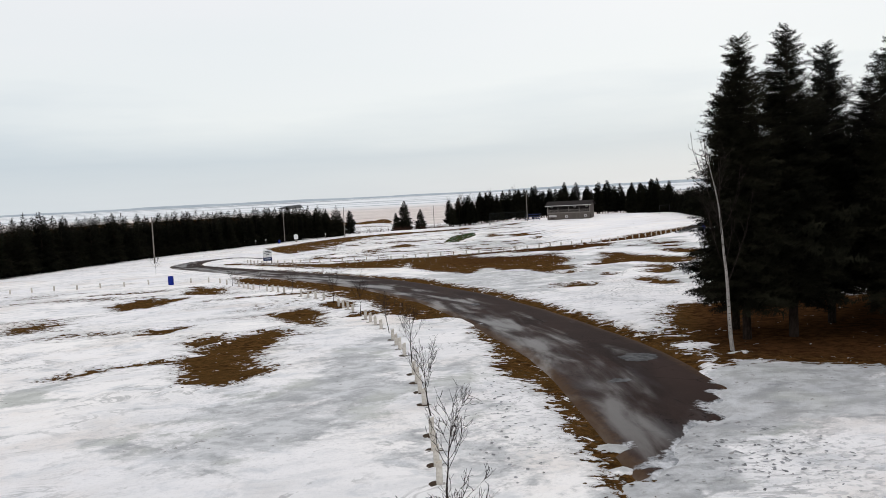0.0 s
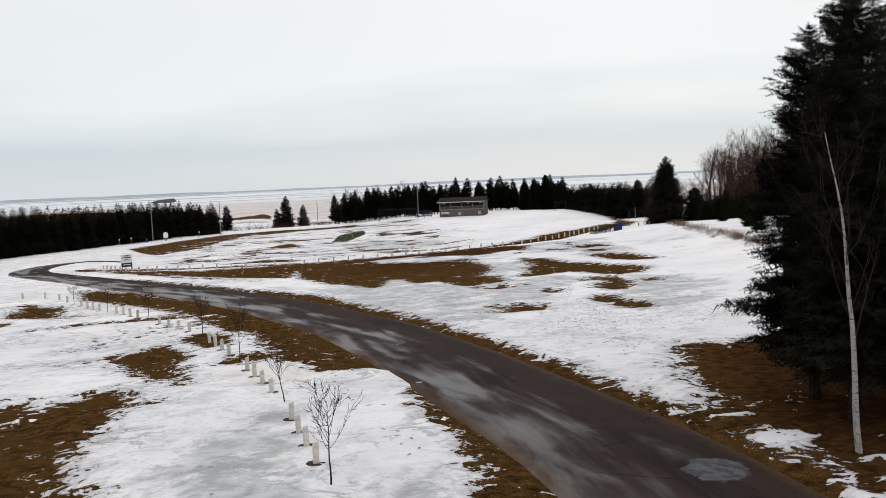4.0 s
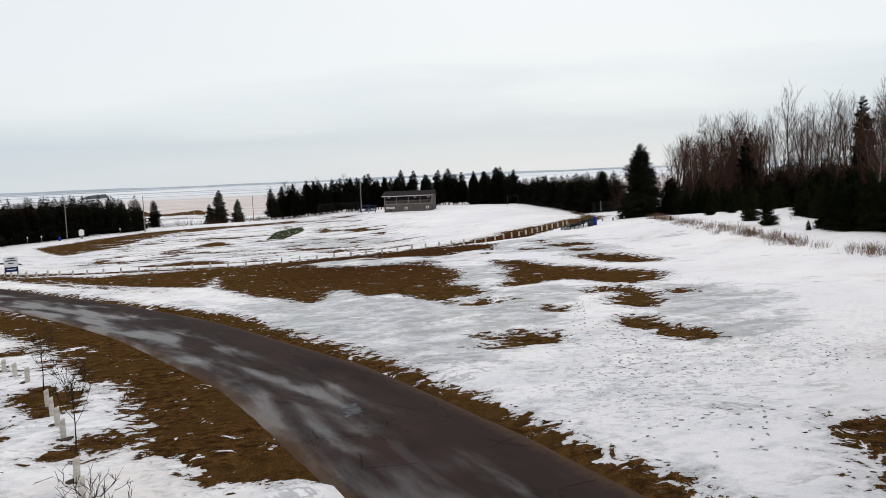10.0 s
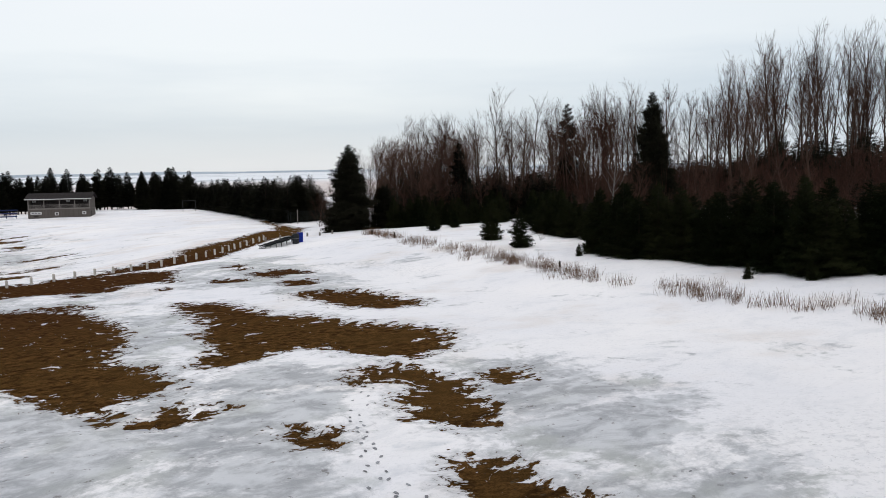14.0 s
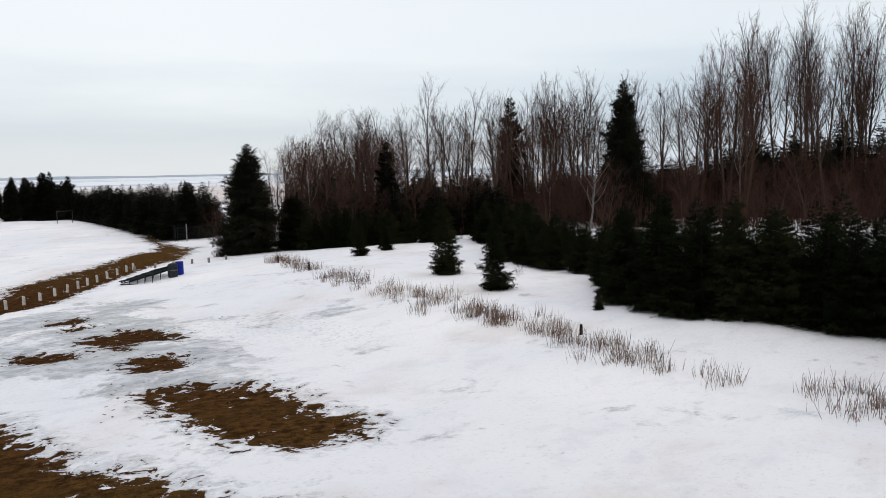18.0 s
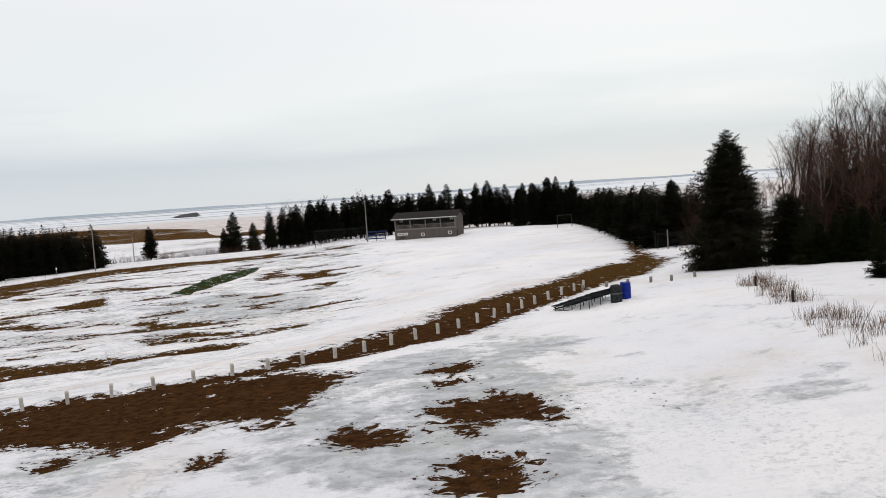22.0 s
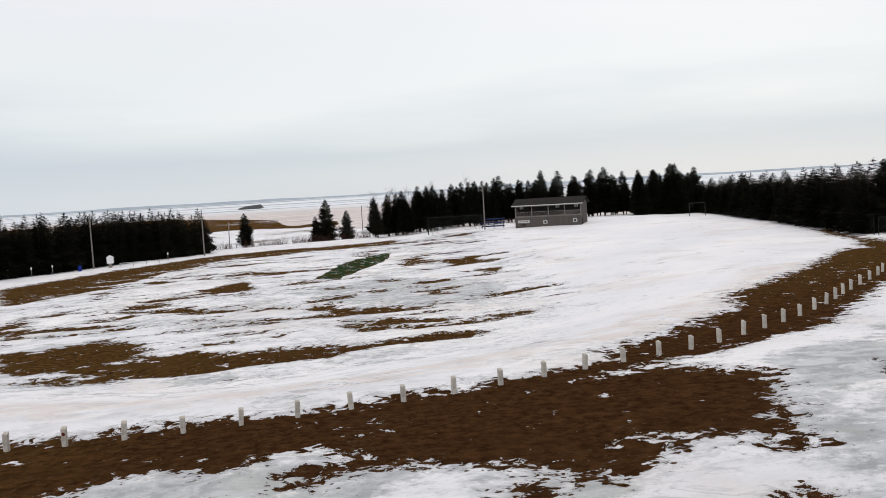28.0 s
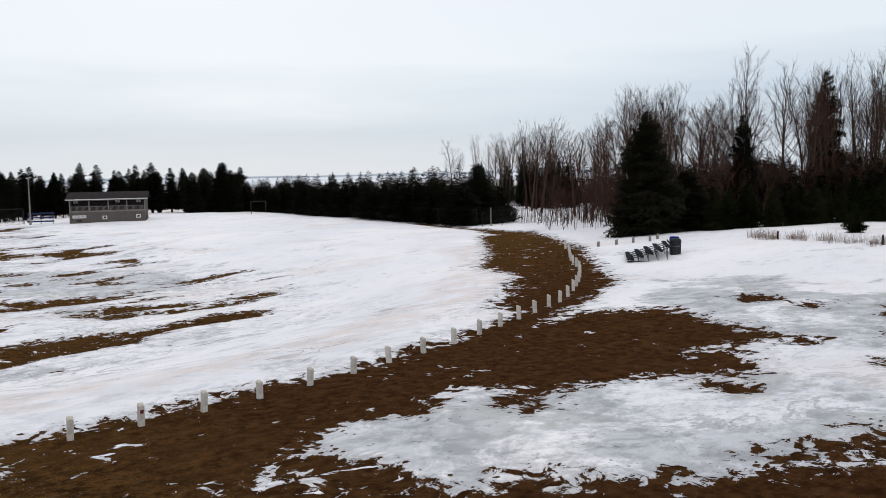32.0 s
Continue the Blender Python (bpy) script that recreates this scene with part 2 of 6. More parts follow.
def road_material():
    n = Nodes("wet_asphalt")
    u, v, slush = n.attr("across"), n.attr("along"), n.attr("slush")
    xyz = n.add("CombineXYZ")
    n.put(u, xyz.inputs[0]), n.put(n.math("MULTIPLY", v, 0.075), xyz.inputs[1])
    flow = n.add("CombineXYZ")
    n.put(u, flow.inputs[0]), n.put(n.math("MULTIPLY", v, 0.20), flow.inputs[1])
    grain = n.noise(40, 4, 0.7)
    # the low, left half lies wet; farther on the whole width
    low = n.math("ADD", n.step(u, 2.0, -1.4, -0.16, 0.02), n.step(v, 118, 150, 0.0, 0.06))
    sheet = n.math("ADD", n.noise(0.7, 5, 0.52, flow.outputs[0], 0.35), low)
    wet = n.step(sheet, 0.42, 0.66)
    col = n.mix(n.step(grain, 0.3, 0.7), (0.022, 0.0145, 0.013), (0.040, 0.027, 0.024))
    col = n.mix(n.math("MULTIPLY", n.step(n.noise(0.22, 4), 0.42, 0.62), 0.5), col, (0.046, 0.029, 0.025))
    col = n.mix(n.math("MULTIPLY", n.step(n.noise(0.5, 5, 0.55, flow.outputs[0], 0.6), 0.50, 0.66), 0.7), col, (0.018, 0.0125, 0.012))
    # pale sky sheen of the melt film, put into the colour along the wheel lines
    film2 = n.noise(1.0, 5, 0.52, flow.outputs[0], 0.35)
    sheen = n.step(n.math("ADD", film2, n.math("MULTIPLY", low, 0.9)), 0.42, 0.70)
    sheen = n.math("MULTIPLY", sheen, n.step(n.noise(0.28, 4, 0.5), 0.36, 0.56))
    col = n.mix(n.math("MULTIPLY", sheen, 0.42), col, (0.082, 0.078, 0.083))
    # finer bright streaks of the same painted sheen
    fine = n.step(n.noise(0.9, 5, 0.6, xyz.outputs[0], 0.7), 0.54, 0.64)
    col = n.mix(n.math("MULTIPLY", n.math("MULTIPLY", fine, n.step(low, -0.1, 0.02)), 0.22), col, (0.13, 0.125, 0.13))
    # seams across, and cracks
    wob = n.math("MULTIPLY_ADD", n.noise(1.3, 3), 0.9, n.math("MULTIPLY", v, 0.115))
    seam = n.math("LESS_THAN", n.math("ABSOLUTE", n.math("SUBTRACT", n.math("FRACT", wob), 0.5)), 0.007)
    vor = n.add("TexVoronoi", feature="DISTANCE_TO_EDGE")
    vor.inputs["Scale"].default_value = 0.33
    n.put(n.place(), vor.inputs["Vector"])
    crack = n.math("MULTIPLY", n.math("LESS_THAN", vor.outputs["Distance"], 0.010), n.step(n.noise(0.35, 3), 0.5, 0.58))
    col = n.mix(n.math("MULTIPLY", n.math("MAXIMUM", seam, crack), 0.8), col, (0.012, 0.009, 0.009))
    # loose grit along the edges
    grit = n.math("MULTIPLY", n.step(n.math("ADD", n.math("ABSOLUTE", u), n.math("MULTIPLY", n.noise(3.0, 5, 0.7), 1.2)), 3.1, 3.7), 0.8)
    col = n.mix(grit, col, (0.075, 0.045, 0.026))
    scrap = n.step(n.noise(0.5, 4, 0.5, n.place((1.4, 1, 1))), 0.73, 0.745)
    col = n.mix(scrap, col, (0.34, 0.36, 0.39))
    film = n.math("ADD", n.attr("frost"), n.math("MULTIPLY_ADD", n.noise(1.9, 6, 0.6), 1.2, -0.6))
    col = n.mix(n.step(film, 0.42, 0.55), col, n.mix(n.step(n.noise(3.0, 5), 0.35, 0.65), (0.05, 0.05, 0.053), (0.105, 0.108, 0.115)))
    sl = n.step(n.math("ADD", slush, n.math("MULTIPLY_ADD", n.noise(0.7, 8, 0.68), 4.0, -2.0)), -0.1, 0.2)
    snow = n.mix(n.step(n.noise(1.2, 7, 0.7), 0.38, 0.62), (0.20, 0.21, 0.225), (0.56, 0.57, 0.60))
    col = n.mix(sl, col, snow)
    rough = n.math("ADD", n.math("MULTIPLY", wet, -0.48), 0.80)
    n.put(n.math("MULTIPLY_ADD", wet, 0.15, 0.03), n.b.inputs["Specular IOR Level"])
    n.bump(n.math("ADD", n.math("MULTIPLY", n.math("MULTIPLY", grain, n.math("SUBTRACT", 1.0, wet)), 0.25), n.math("ADD", n.math("MULTIPLY", sl, 2.5), n.math("MULTIPLY", scrap, 0.8))), 0.3, 0.03)
    return n.done(col, rough)


def needle_material(name, a, b):
    n = Nodes(name, 0.9)
    f = n.math("ADD", n.noise(0.9, 4, 0.6), n.math("MULTIPLY_ADD", n.random(), 0.5, -0.25))
    n.b.inputs["Specular IOR Level"].default_value = 0.03
    return n.done(n.mix(n.step(f, 0.3, 0.7), a, b))


def bark_material(name, a, b, marks=None):
    n = Nodes(name, 0.9)
    fine = n.noise(9, 5, 0.65, n.own((1, 1, 0.35)))
    col = n.mix(n.step(n.math("ADD", fine, n.math("MULTIPLY_ADD", n.random(), 0.3, -0.15)), 0.32, 0.68), a, b)
    if marks:
        band = n.step(n.noise(5, 5, 0.7, n.own((0.6, 0.6, 3.0))), 0.55, 0.63)
        col = n.mix(n.math("MULTIPLY", band, 0.9), col, marks)
    n.bump(fine, 0.4, 0.02)
    n.b.inputs["Specular IOR Level"].default_value = 0.05
    return n.done(col)


def sea_material():
    n = Nodes("pack_ice", 0.6)
    lead = n.noise(0.006, 6, 0.55, n.place((0.35, 1.8, 1)), 0.8)
    floe = n.noise(0.03, 9, 0.72, n.place((0.5, 1.6, 1)), 0.8)
    col = n.mix(n.step(floe, 0.3, 0.7), (0.42, 0.36, 0.335), (0.76, 0.68, 0.65))
    # farther floes fade to flat pale blue-grey, distance haze put into the colour
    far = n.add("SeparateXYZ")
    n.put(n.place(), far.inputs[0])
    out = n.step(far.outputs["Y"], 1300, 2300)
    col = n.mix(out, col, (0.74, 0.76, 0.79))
    reach = n.math("SQRT", n.math("ADD", n.math("MULTIPLY", far.outputs["X"], far.outputs["X"]), n.math("MULTIPLY", far.outputs["Y"], far.outputs["Y"])))
    shore = n.add("CombineXYZ")
    n.put(n.math("MULTIPLY", reach, 0.0052), shore.inputs[0]), n.put(n.math("MULTIPLY", far.outputs["X"], 0.0006), shore.inputs[1])
    lines = n.noise(1.0, 4, 0.55, shore.outputs[0], 0.2)
    col = n.mix(n.math("MULTIPLY", n.math("MULTIPLY", n.step(lines, 0.53, 0.58), out), 0.85), col, (0.22, 0.26, 0.30))
    col = n.mix(n.math("MULTIPLY", n.step(lead, 0.60, 0.68), 0.35), col, (0.40, 0.38, 0.38))
    return n.done(col)


def chain_material():
    """Chain-link mesh: thin wires with real gaps."""
    n = Nodes("chain_link", 0.5)
    uv = n.add("TexCoord").outputs["UV"]
    s = n.add("SeparateXYZ")
    n.put(uv, s.inputs[0])
    a = n.math("FRACT", n.math("ADD", s.outputs[0], s.outputs[1]))
    b = n.math("FRACT", n.math("SUBTRACT", s.outputs[0], s.outputs[1]))
    wire = n.math("MAXIMUM", n.math("LESS_THAN", a, 0.06), n.math("LESS_THAN", b, 0.06))
    n.put(wire, n.b.inputs["Alpha"])
    return n.done((0.010, 0.014, 0.012), 0.8, 0.0)


M_GROUND, M_ROAD, M_SEA = ground_material(), road_material(), sea_material()
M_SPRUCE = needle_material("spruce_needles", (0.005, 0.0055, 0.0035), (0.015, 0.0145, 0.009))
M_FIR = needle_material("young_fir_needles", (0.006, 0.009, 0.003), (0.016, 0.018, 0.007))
M_BARK = bark_material("dark_spruce_bark", (0.013, 0.009, 0.007), (0.034, 0.025, 0.020))
M_GREYBARK = bark_material("grey_brown_bark", (0.032, 0.019, 0.014), (0.076, 0.050, 0.038))
M_TWIG = bark_material("reddish_twigs", (0.038, 0.018, 0.013), (0.078, 0.042, 0.030))
M_BIRCH = bark_material("white_birch_bark", (0.11, 0.095, 0.088), (0.30, 0.28, 0.265), (0.03, 0.024, 0.02))
M_SAPLING = bark_material("young_dark_bark", (0.013, 0.010, 0.009), (0.034, 0.026, 0.023))
M_REED = plain("dry_straw", (0.085, 0.045, 0.028), (0.20, 0.125, 0.08), 1.5, 0.9)
M_POST = plain("whitewashed_timber", (0.38, 0.35, 0.31), (0.60, 0.565, 0.52), 5.0, 0.8, 0, 0.3, 0.5)
M_POSTTOP = plain("worn_timber_top", (0.36, 0.32, 0.27), (0.58, 0.54, 0.48), 8.0, 0.85, 0, 0.3)
M_SOIL = plain("wet_mulch", (0.030, 0.020, 0.013), (0.075, 0.050, 0.032), 9.0, 0.9, 0, 0.6)
M_TUFT = plain("dead_turf", (0.030, 0.018, 0.008), (0.085, 0.052, 0.020), 9.0, 0.95, 0, 0.5)
M_DARKSTEEL = plain("black_fence_steel", (0.010, 0.012, 0.012), (0.024, 0.026, 0.026), 8.0, 0.6, shine=0.03)
M_SIDING = plain("grey_siding", (0.082, 0.071, 0.064), (0.106, 0.093, 0.084), 3.0, 0.75)
M_ROOF = plain("dark_shingles", (0.020, 0.018, 0.018), (0.042, 0.037, 0.036), 6.0, 0.9, 0, 0.4, shine=0.02)
M_WHITE = plain("white_trim_paint", (0.42, 0.41, 0.40), (0.52, 0.51, 0.50), 5.0, 0.6)
M_SIGNWHITE = plain("white_sign_panel", (0.66, 0.67, 0.68), (0.76, 0.77, 0.78), 5.0, 0.5)
# gallery shade put into the inner wall's colour; hatch and side door reuse it
M_DARKIN = plain("unlit_inner_wall", (0.020, 0.018, 0.018), (0.040, 0.034, 0.032), 2.0, 0.8)
M_GLASS = plain("dark_window_glass", (0.012, 0.013, 0.015), (0.022, 0.023, 0.026), 2.0, 0.08, 0, 0.0)
M_RAIL = plain("grey_rail_paint", (0.13, 0.118, 0.108), (0.19, 0.172, 0.16), 6.0, 0.7)
M_BLUE = plain("blue_plastic", (0.006, 0.016, 0.16), (0.010, 0.026, 0.24), 4.0, 0.4)
M_NAVY = plain("navy_sign_panel", (0.012, 0.022, 0.075), (0.020, 0.034, 0.105), 4.0, 0.5)
M_BIN = plain("charcoal_bin_plastic", (0.016, 0.018, 0.020), (0.036, 0.038, 0.040), 6.0, 0.55, shine=0.03)
M_BINBAND = plain("grey_bin_band", (0.05, 0.052, 0.055), (0.09, 0.092, 0.095), 6.0, 0.6)
M_BLEACH = plain("dark_weathered_planks", (0.008, 0.010, 0.011), (0.022, 0.026, 0.028), 5.0, 0.8, 0, 0.3, 0.4, 0.02)
M_STEEL = plain("dull_dark_steel", (0.030, 0.031, 0.032), (0.060, 0.060, 0.060), 8.0, 0.6, 0.2, shine=0.04)
M_POLE = plain("grey_utility_pole", (0.14, 0.125, 0.11), (0.25, 0.23, 0.21), 4.0, 0.85, 0, 0.3)
M_BAR = plain("dark_print", (0.03, 0.032, 0.04), (0.05, 0.052, 0.06), 6.0, 0.6)
M_RED = plain("red_reflector", (0.10, 0.02, 0.016), (0.14, 0.03, 0.022), 6.0, 0.4)
# print grey is slush plus the dents' shade put into the colour
M_PRINT = plain("shaded_print_slush", (0.12, 0.12, 0.125), (0.34, 0.35, 0.37), 1.3, 0.7, 0, 0.4)
# the grey-blue stands for distance haze over the land
M_COAST = plain("hazed_far_shore", (0.34, 0.39, 0.44), (0.42, 0.47, 0.52), 0.01, 1.0)
M_MARSH = plain("marsh_grass", (0.10, 0.068, 0.034), (0.19, 0.135, 0.075), 0.05, 0.95)
M_CHAIN = chain_material()


# ---- mesh helpers ----
def mesh_from(name, verts, faces, material, smooth=False):
    """A mesh from points and equal-sided faces."""
    me = bpy.data.meshes.new(name)
    if isinstance(faces, np.ndarray):
        v, k = np.asarray(verts, np.float32), faces.shape[1]
        me.vertices.add(len(v))
        me.vertices.foreach_set("co", v.ravel())
        me.loops.add(faces.size)
        me.loops.foreach_set("vertex_index", faces.ravel().astype(np.int32))
        me.polygons.add(len(faces))
        me.polygons.foreach_set("loop_start", np.arange(0, faces.size, k, dtype=np.int32))
        me.update(calc_edges=True)
    else:
        me.from_pydata([tuple(v) for v in verts], [], faces)
    if material is not None:
        me.materials.append(material)
    if smooth:
        me.shade_smooth()
    me.update()
    return me


def part(name, data, material, parent=None, label="", at=None):
    """Links a bmesh or mesh as one object under its parent."""
    if isinstance(data, bmesh.types.BMesh):
        me = bpy.data.meshes.new(name)
        bmesh.ops.recalc_face_normals(data, faces=data.faces)
        data.to_mesh(me)
        data.free()
        me.materials.append(material)
    else:
        me = data
    ob = new(name, me)
    if parent is not None:
        ob.parent = parent
    if at is not None:
        ob.matrix_basis = at
    if label:
        ob["label"] = label
    return ob


def thing(name, m, label, category, group=""):
    """An Empty at the base of a thing."""
    ob = new(name)
    ob.empty_display_size = 0.3
    ob.matrix_basis = m
    return tagged(ob, label, category, group)


def box(sx, sy, sz, x=0, y=0, z=0, bevel=0.01, bm=None, turn=None):
    """A bevelled block with its base centre at x, y, z."""
    bm = bm or bmesh.new()
    made = bmesh.ops.create_cube(bm, size=1.0)["verts"]
    m = Matrix.Translation((x, y, z + sz / 2)) @ (turn or Matrix()) @ Matrix.Diagonal((sx, sy, sz, 1))
    bmesh.ops.transform(bm, matrix=m, verts=made)
    if bevel:
        edges = list({e for v in made for e in v.link_edges})
        bmesh.ops.bevel(bm, geom=edges, offset=min(bevel, sx / 3, sy / 3, sz / 3), segments=1, affect="EDGES")
    return bm


def tube(a, b, r1, r2=None, sides=8, bm=None):
    """A round bar from a to b."""
    bm = bm or bmesh.new()
    a, b = Vector(a), Vector(b)
    q = (b - a).to_track_quat("Z", "Y").to_matrix().to_4x4()
    bmesh.ops.create_cone(bm, cap_ends=True, segments=sides, radius1=r1, radius2=r1 if r2 is None else r2, depth=(b - a).length,
                          matrix=Matrix.Translation((a + b) / 2) @ q)
    return bm


def spun(profile, sides=20):
    """A solid of revolution from (radius, height) pairs."""
    bm = bmesh.new()
    rings = [[bm.verts.new((r * math.cos(2 * math.pi * i / sides), r * math.sin(2 * math.pi * i / sides), z)) for i in range(sides)] for r, z in profile]
    for lo, hi in zip(rings, rings[1:]):
        for i in range(sides):
            bm.faces.new((lo[i], lo[(i + 1) % sides], hi[(i + 1) % sides], hi[i]))
    bm.faces.new(rings[0][::-1]), bm.faces.new(rings[-1])
    return bm


# ---- the lie of the land ----
RING = [(-47, 180), (-38, 163), (-26, 153.5), (-12, 145.5), (0, 141.3), (10, 142.4), (20, 145.8), (30, 151.5), (38, 159.5),
        (47, 170.3), (56, 190), (70, 230), (85, 300), (60, 335), (0, 330), (-48, 300), (-60, 235)]
ROAD = [(8.6, -40), (8.6, 8), (8.3, 25), (7.5, 42), (5.6, 53), (3.6, 63), (0.9, 74), (-2.7, 84), (-6.7, 94), (-13.5, 107.5),
        (-21.5, 121), (-31, 137), (-42, 155), (-49, 168), (-52, 180), (-50, 192), (-40, 196)]


def sstep(a, b, v):
    """Smooth step from 0 at a to 1 at b."""
    u = np.clip((v - a) / (b - a), 0, 1)
    return u * u * (3 - 2 * u)


def outline_distance(px, py, poly, closed=True):
    """Distance to an outline; negative outside it when it is closed."""
    best = np.full(np.shape(px), 1e9)
    inside = np.zeros(np.shape(px), bool)
    n = len(poly)
    for i in range(n if closed else n - 1):
        (ax, ay), (bx, by) = poly[i], poly[(i + 1) % n]
        ux, uy = bx - ax, by - ay
        k = np.clip(((px - ax) * ux + (py - ay) * uy) / (ux * ux + uy * uy), 0, 1)
        best = np.minimum(best, np.hypot(px - ax - k * ux, py - ay - k * uy))
        if closed and ay != by:
            inside ^= ((ay > py) != (by > py)) & (px < ux * (py - ay) / uy + ax)
    return np.where(inside, best, -best) if closed else best


def rise(px, py):
    """Height of the land without snow."""
    px, py = np.asarray(px, float), np.asarray(py, float)
    z = 0.0204 * np.clip(px, -260, 230) - 0.01745 * np.clip(py, -150, 330) + 0.3 * sstep(20, 60, py)
    s = outline_distance(px, py, RING)
    z -= 1.75 * sstep(3, 20, s) * (1 - sstep(190, 300, py)) * (1 - sstep(18, 48, px))
    z += 1.0 * sstep(285, 315, py) * sstep(5, 30, px) * (1 - sstep(62, 95, px))
    z += 0.95 * sstep(38, 54, px) * sstep(20, 60, py) * (1 - sstep(150, 185, py))
    z -= 7.0 * sstep(330, 480, py) * (1 - 0.6 * sstep(90, 200, px))
    z -= 7.0 * sstep(400, 470, py) * sstep(10, 50, px)
    z -= 5.0 * sstep(600, 680, py) * sstep(-60, 10, px)
    z -= 1.6 * sstep(500, 1150, py) + 6.0 * sstep(1100, 1500, py)
    shore = -50 - 0.15 * (py - 659) - 0.35 * np.maximum(py - 1016, 0)
    shelf = sstep(540, 620, py) * (1 - sstep(1380, 1520, py)) * sstep(0, 45, shore - px) * sstep(-620, -520, px)
    return z * (1 - shelf) + (-13.3 + 0.6 * sstep(800, 1100, py)) * shelf


# bare turf and ice, as outlines on the land
BARE, ICE = [], []
# beside the avenue
BARE.append([(-21.6, 47.2), (-21, 49.3), (-17.9, 50.8), (-16, 50.9), (-14.7, 56.7), (-13.9, 59.5), (-12.2, 60.6), (-10.6, 59.2), (-10.7, 54.8), (-11.1, 50.8), (-10.3, 46.1), (-8.8, 44.8), (-9.9, 42.8), (-10.6, 41.3), (-13.3, 43.1), (-14.4, 46.9), (-15.6, 49.9), (-19.1, 49.4), (-20.7, 47.1)])
BARE.append([(-14.1, 70.5), (-11.9, 74.4), (-9.9, 69.9), (-9.5, 64.4), (-8.3, 60.8), (-11.2, 64)])
BARE.append([(-29.7, 102.8), (-28.6, 106.4), (-26, 104.4), (-24.7, 96.4)])
BARE.append([(-22.3, 62.3), (-21.8, 64.7), (-19.7, 66), (-20.2, 62.1)])
BARE.append([(-33.2, 87.9), (-31.1, 94.8), (-27.9, 94.3), (-29.2, 85.4)])
BARE.append([(-29.3, 98.2), (-31.2, 109.6), (-26.6, 105.1), (-24.8, 96.2)])
BARE.append([(-34.8, 89.8), (-33.5, 97.4), (-29.1, 93.1), (-30.9, 84)])
BARE.append([(-17.1, 57.2), (-15.2, 60.1), (-14.9, 57.6), (-16, 55.3)])
BARE.append([(-10.9, 76), (-9.9, 77.4), (-8.3, 75.3), (-8.1, 72.9), (-8.8, 71.9), (-10.1, 74.1)])
BARE.append([(-7.5, 66.4), (-7, 67.8), (-5.1, 68), (-4.1, 67.2), (-5.3, 66.7), (-6.4, 65.5), (-7.3, 65.8)])
# along the road
BARE.append([(-29.4, 123.1), (-22, 114.5), (-14.9, 102.3), (-9.1, 89.5), (-4.8, 79), (-2.3, 70.1), (-0.3, 64.8), (0.2, 62.1), (-1, 60.7), (-2.1, 61.4), (-3, 63.8), (-4.8, 67.2), (-5.5, 71.9), (-5.6, 75.5), (-7.9, 77.8), (-9.7, 82.1), (-13.1, 90.8), (-19.2, 101.6), (-26, 110.7)])
BARE.append([(15.7, 59.1), (17.7, 58.9), (20, 58.4), (22.3, 57.3), (12, 44.2), (10, 45), (10.3, 47.7), (12, 48.1), (12.9, 49.4), (13.3, 51.6), (13.6, 54.3)])
BARE.append([(2.4, 41.9), (2.7, 44.5), (3.7, 49.9), (4.5, 37.3), (4.7, 30.9), (4.8, 26.4), (5.3, 22.5), (4.9, 24.2), (4.7, 28.7), (4.4, 33.2), (3.4, 38.2)])
BARE.append([(3.1, 75.6), (4.6, 73.3), (6.3, 67.2), (8.6, 58.7), (9.6, 51.9), (10.4, 47.6), (10.1, 47.2), (9.6, 48), (9.3, 49.8), (9.4, 53.3), (9, 57), (7.6, 62.6), (5.8, 67.7), (4.4, 71.7)])
BARE.append([(-2.5, 94.9), (-0.9, 91.9), (1.4, 85.4), (4, 78.3), (5.7, 70.8), (5.8, 70.2), (5.1, 70.7), (3.3, 77.2), (0.6, 85.2), (-2.4, 93.4)])
BARE.append([(15.9, 59.8), (18.5, 59.2), (18.5, 53.8), (16.3, 46.3), (15.9, 43.5), (12.2, 38.2), (11.9, 39.3), (12.3, 42.3), (12.3, 48), (13.6, 52.4)])
BARE.append([(24.4, 65.6), (26.4, 65.6), (25.4, 63.5), (23.7, 63.6)])
BARE.append([(11.8, 38.6), (13.4, 39.2), (15, 38.2), (17, 37), (18.4, 36.2), (40, 35.2), (43, 44), (45, 52), (41, 57), (33, 59.5), (27, 57.5), (22, 59), (16, 59.5), (12.8, 48)])
# between the road and the ring lane
BARE.append([(-6.2, 142.3), (-0.1, 136.3), (6, 129.3), (12.7, 125.3), (15.9, 121.7), (16.6, 113.6), (15.5, 108.1), (13.8, 103), (14.8, 98.1), (14.3, 94.9), (12.5, 94.6), (11.4, 92), (10.5, 94.8), (9.6, 98.2), (9, 100.6), (7, 99.9), (6.2, 105.5), (4.9, 106.7), (3.8, 101.2), (3, 99.7), (1.6, 101.1), (0.8, 104.9), (-1, 106.7), (-2.5, 111.1), (-4.1, 114.9)])
BARE.append([(21.6, 120), (24.7, 118.6), (24.5, 115.3), (25, 112.1), (26.6, 108.1), (26.5, 104.9), (28, 101.8), (28.7, 98.9), (28.4, 96.4), (26.9, 94.5), (25, 94), (24.1, 94.9), (23.4, 96.3), (22.9, 97.7), (22.4, 99), (21.5, 99.6), (19.8, 99.1), (18.3, 98.5), (16.9, 98.3), (16.7, 99.6), (18.2, 101), (18.9, 103.8), (19, 106.1), (20.4, 109.4), (20.9, 113.8)])
BARE.append([(30.1, 119.1), (32.3, 118.7), (34.3, 116.2), (33.9, 111.5), (33.9, 108.5), (32.9, 107.3), (31.2, 107.5), (29.7, 109.9), (29.6, 114.7)])
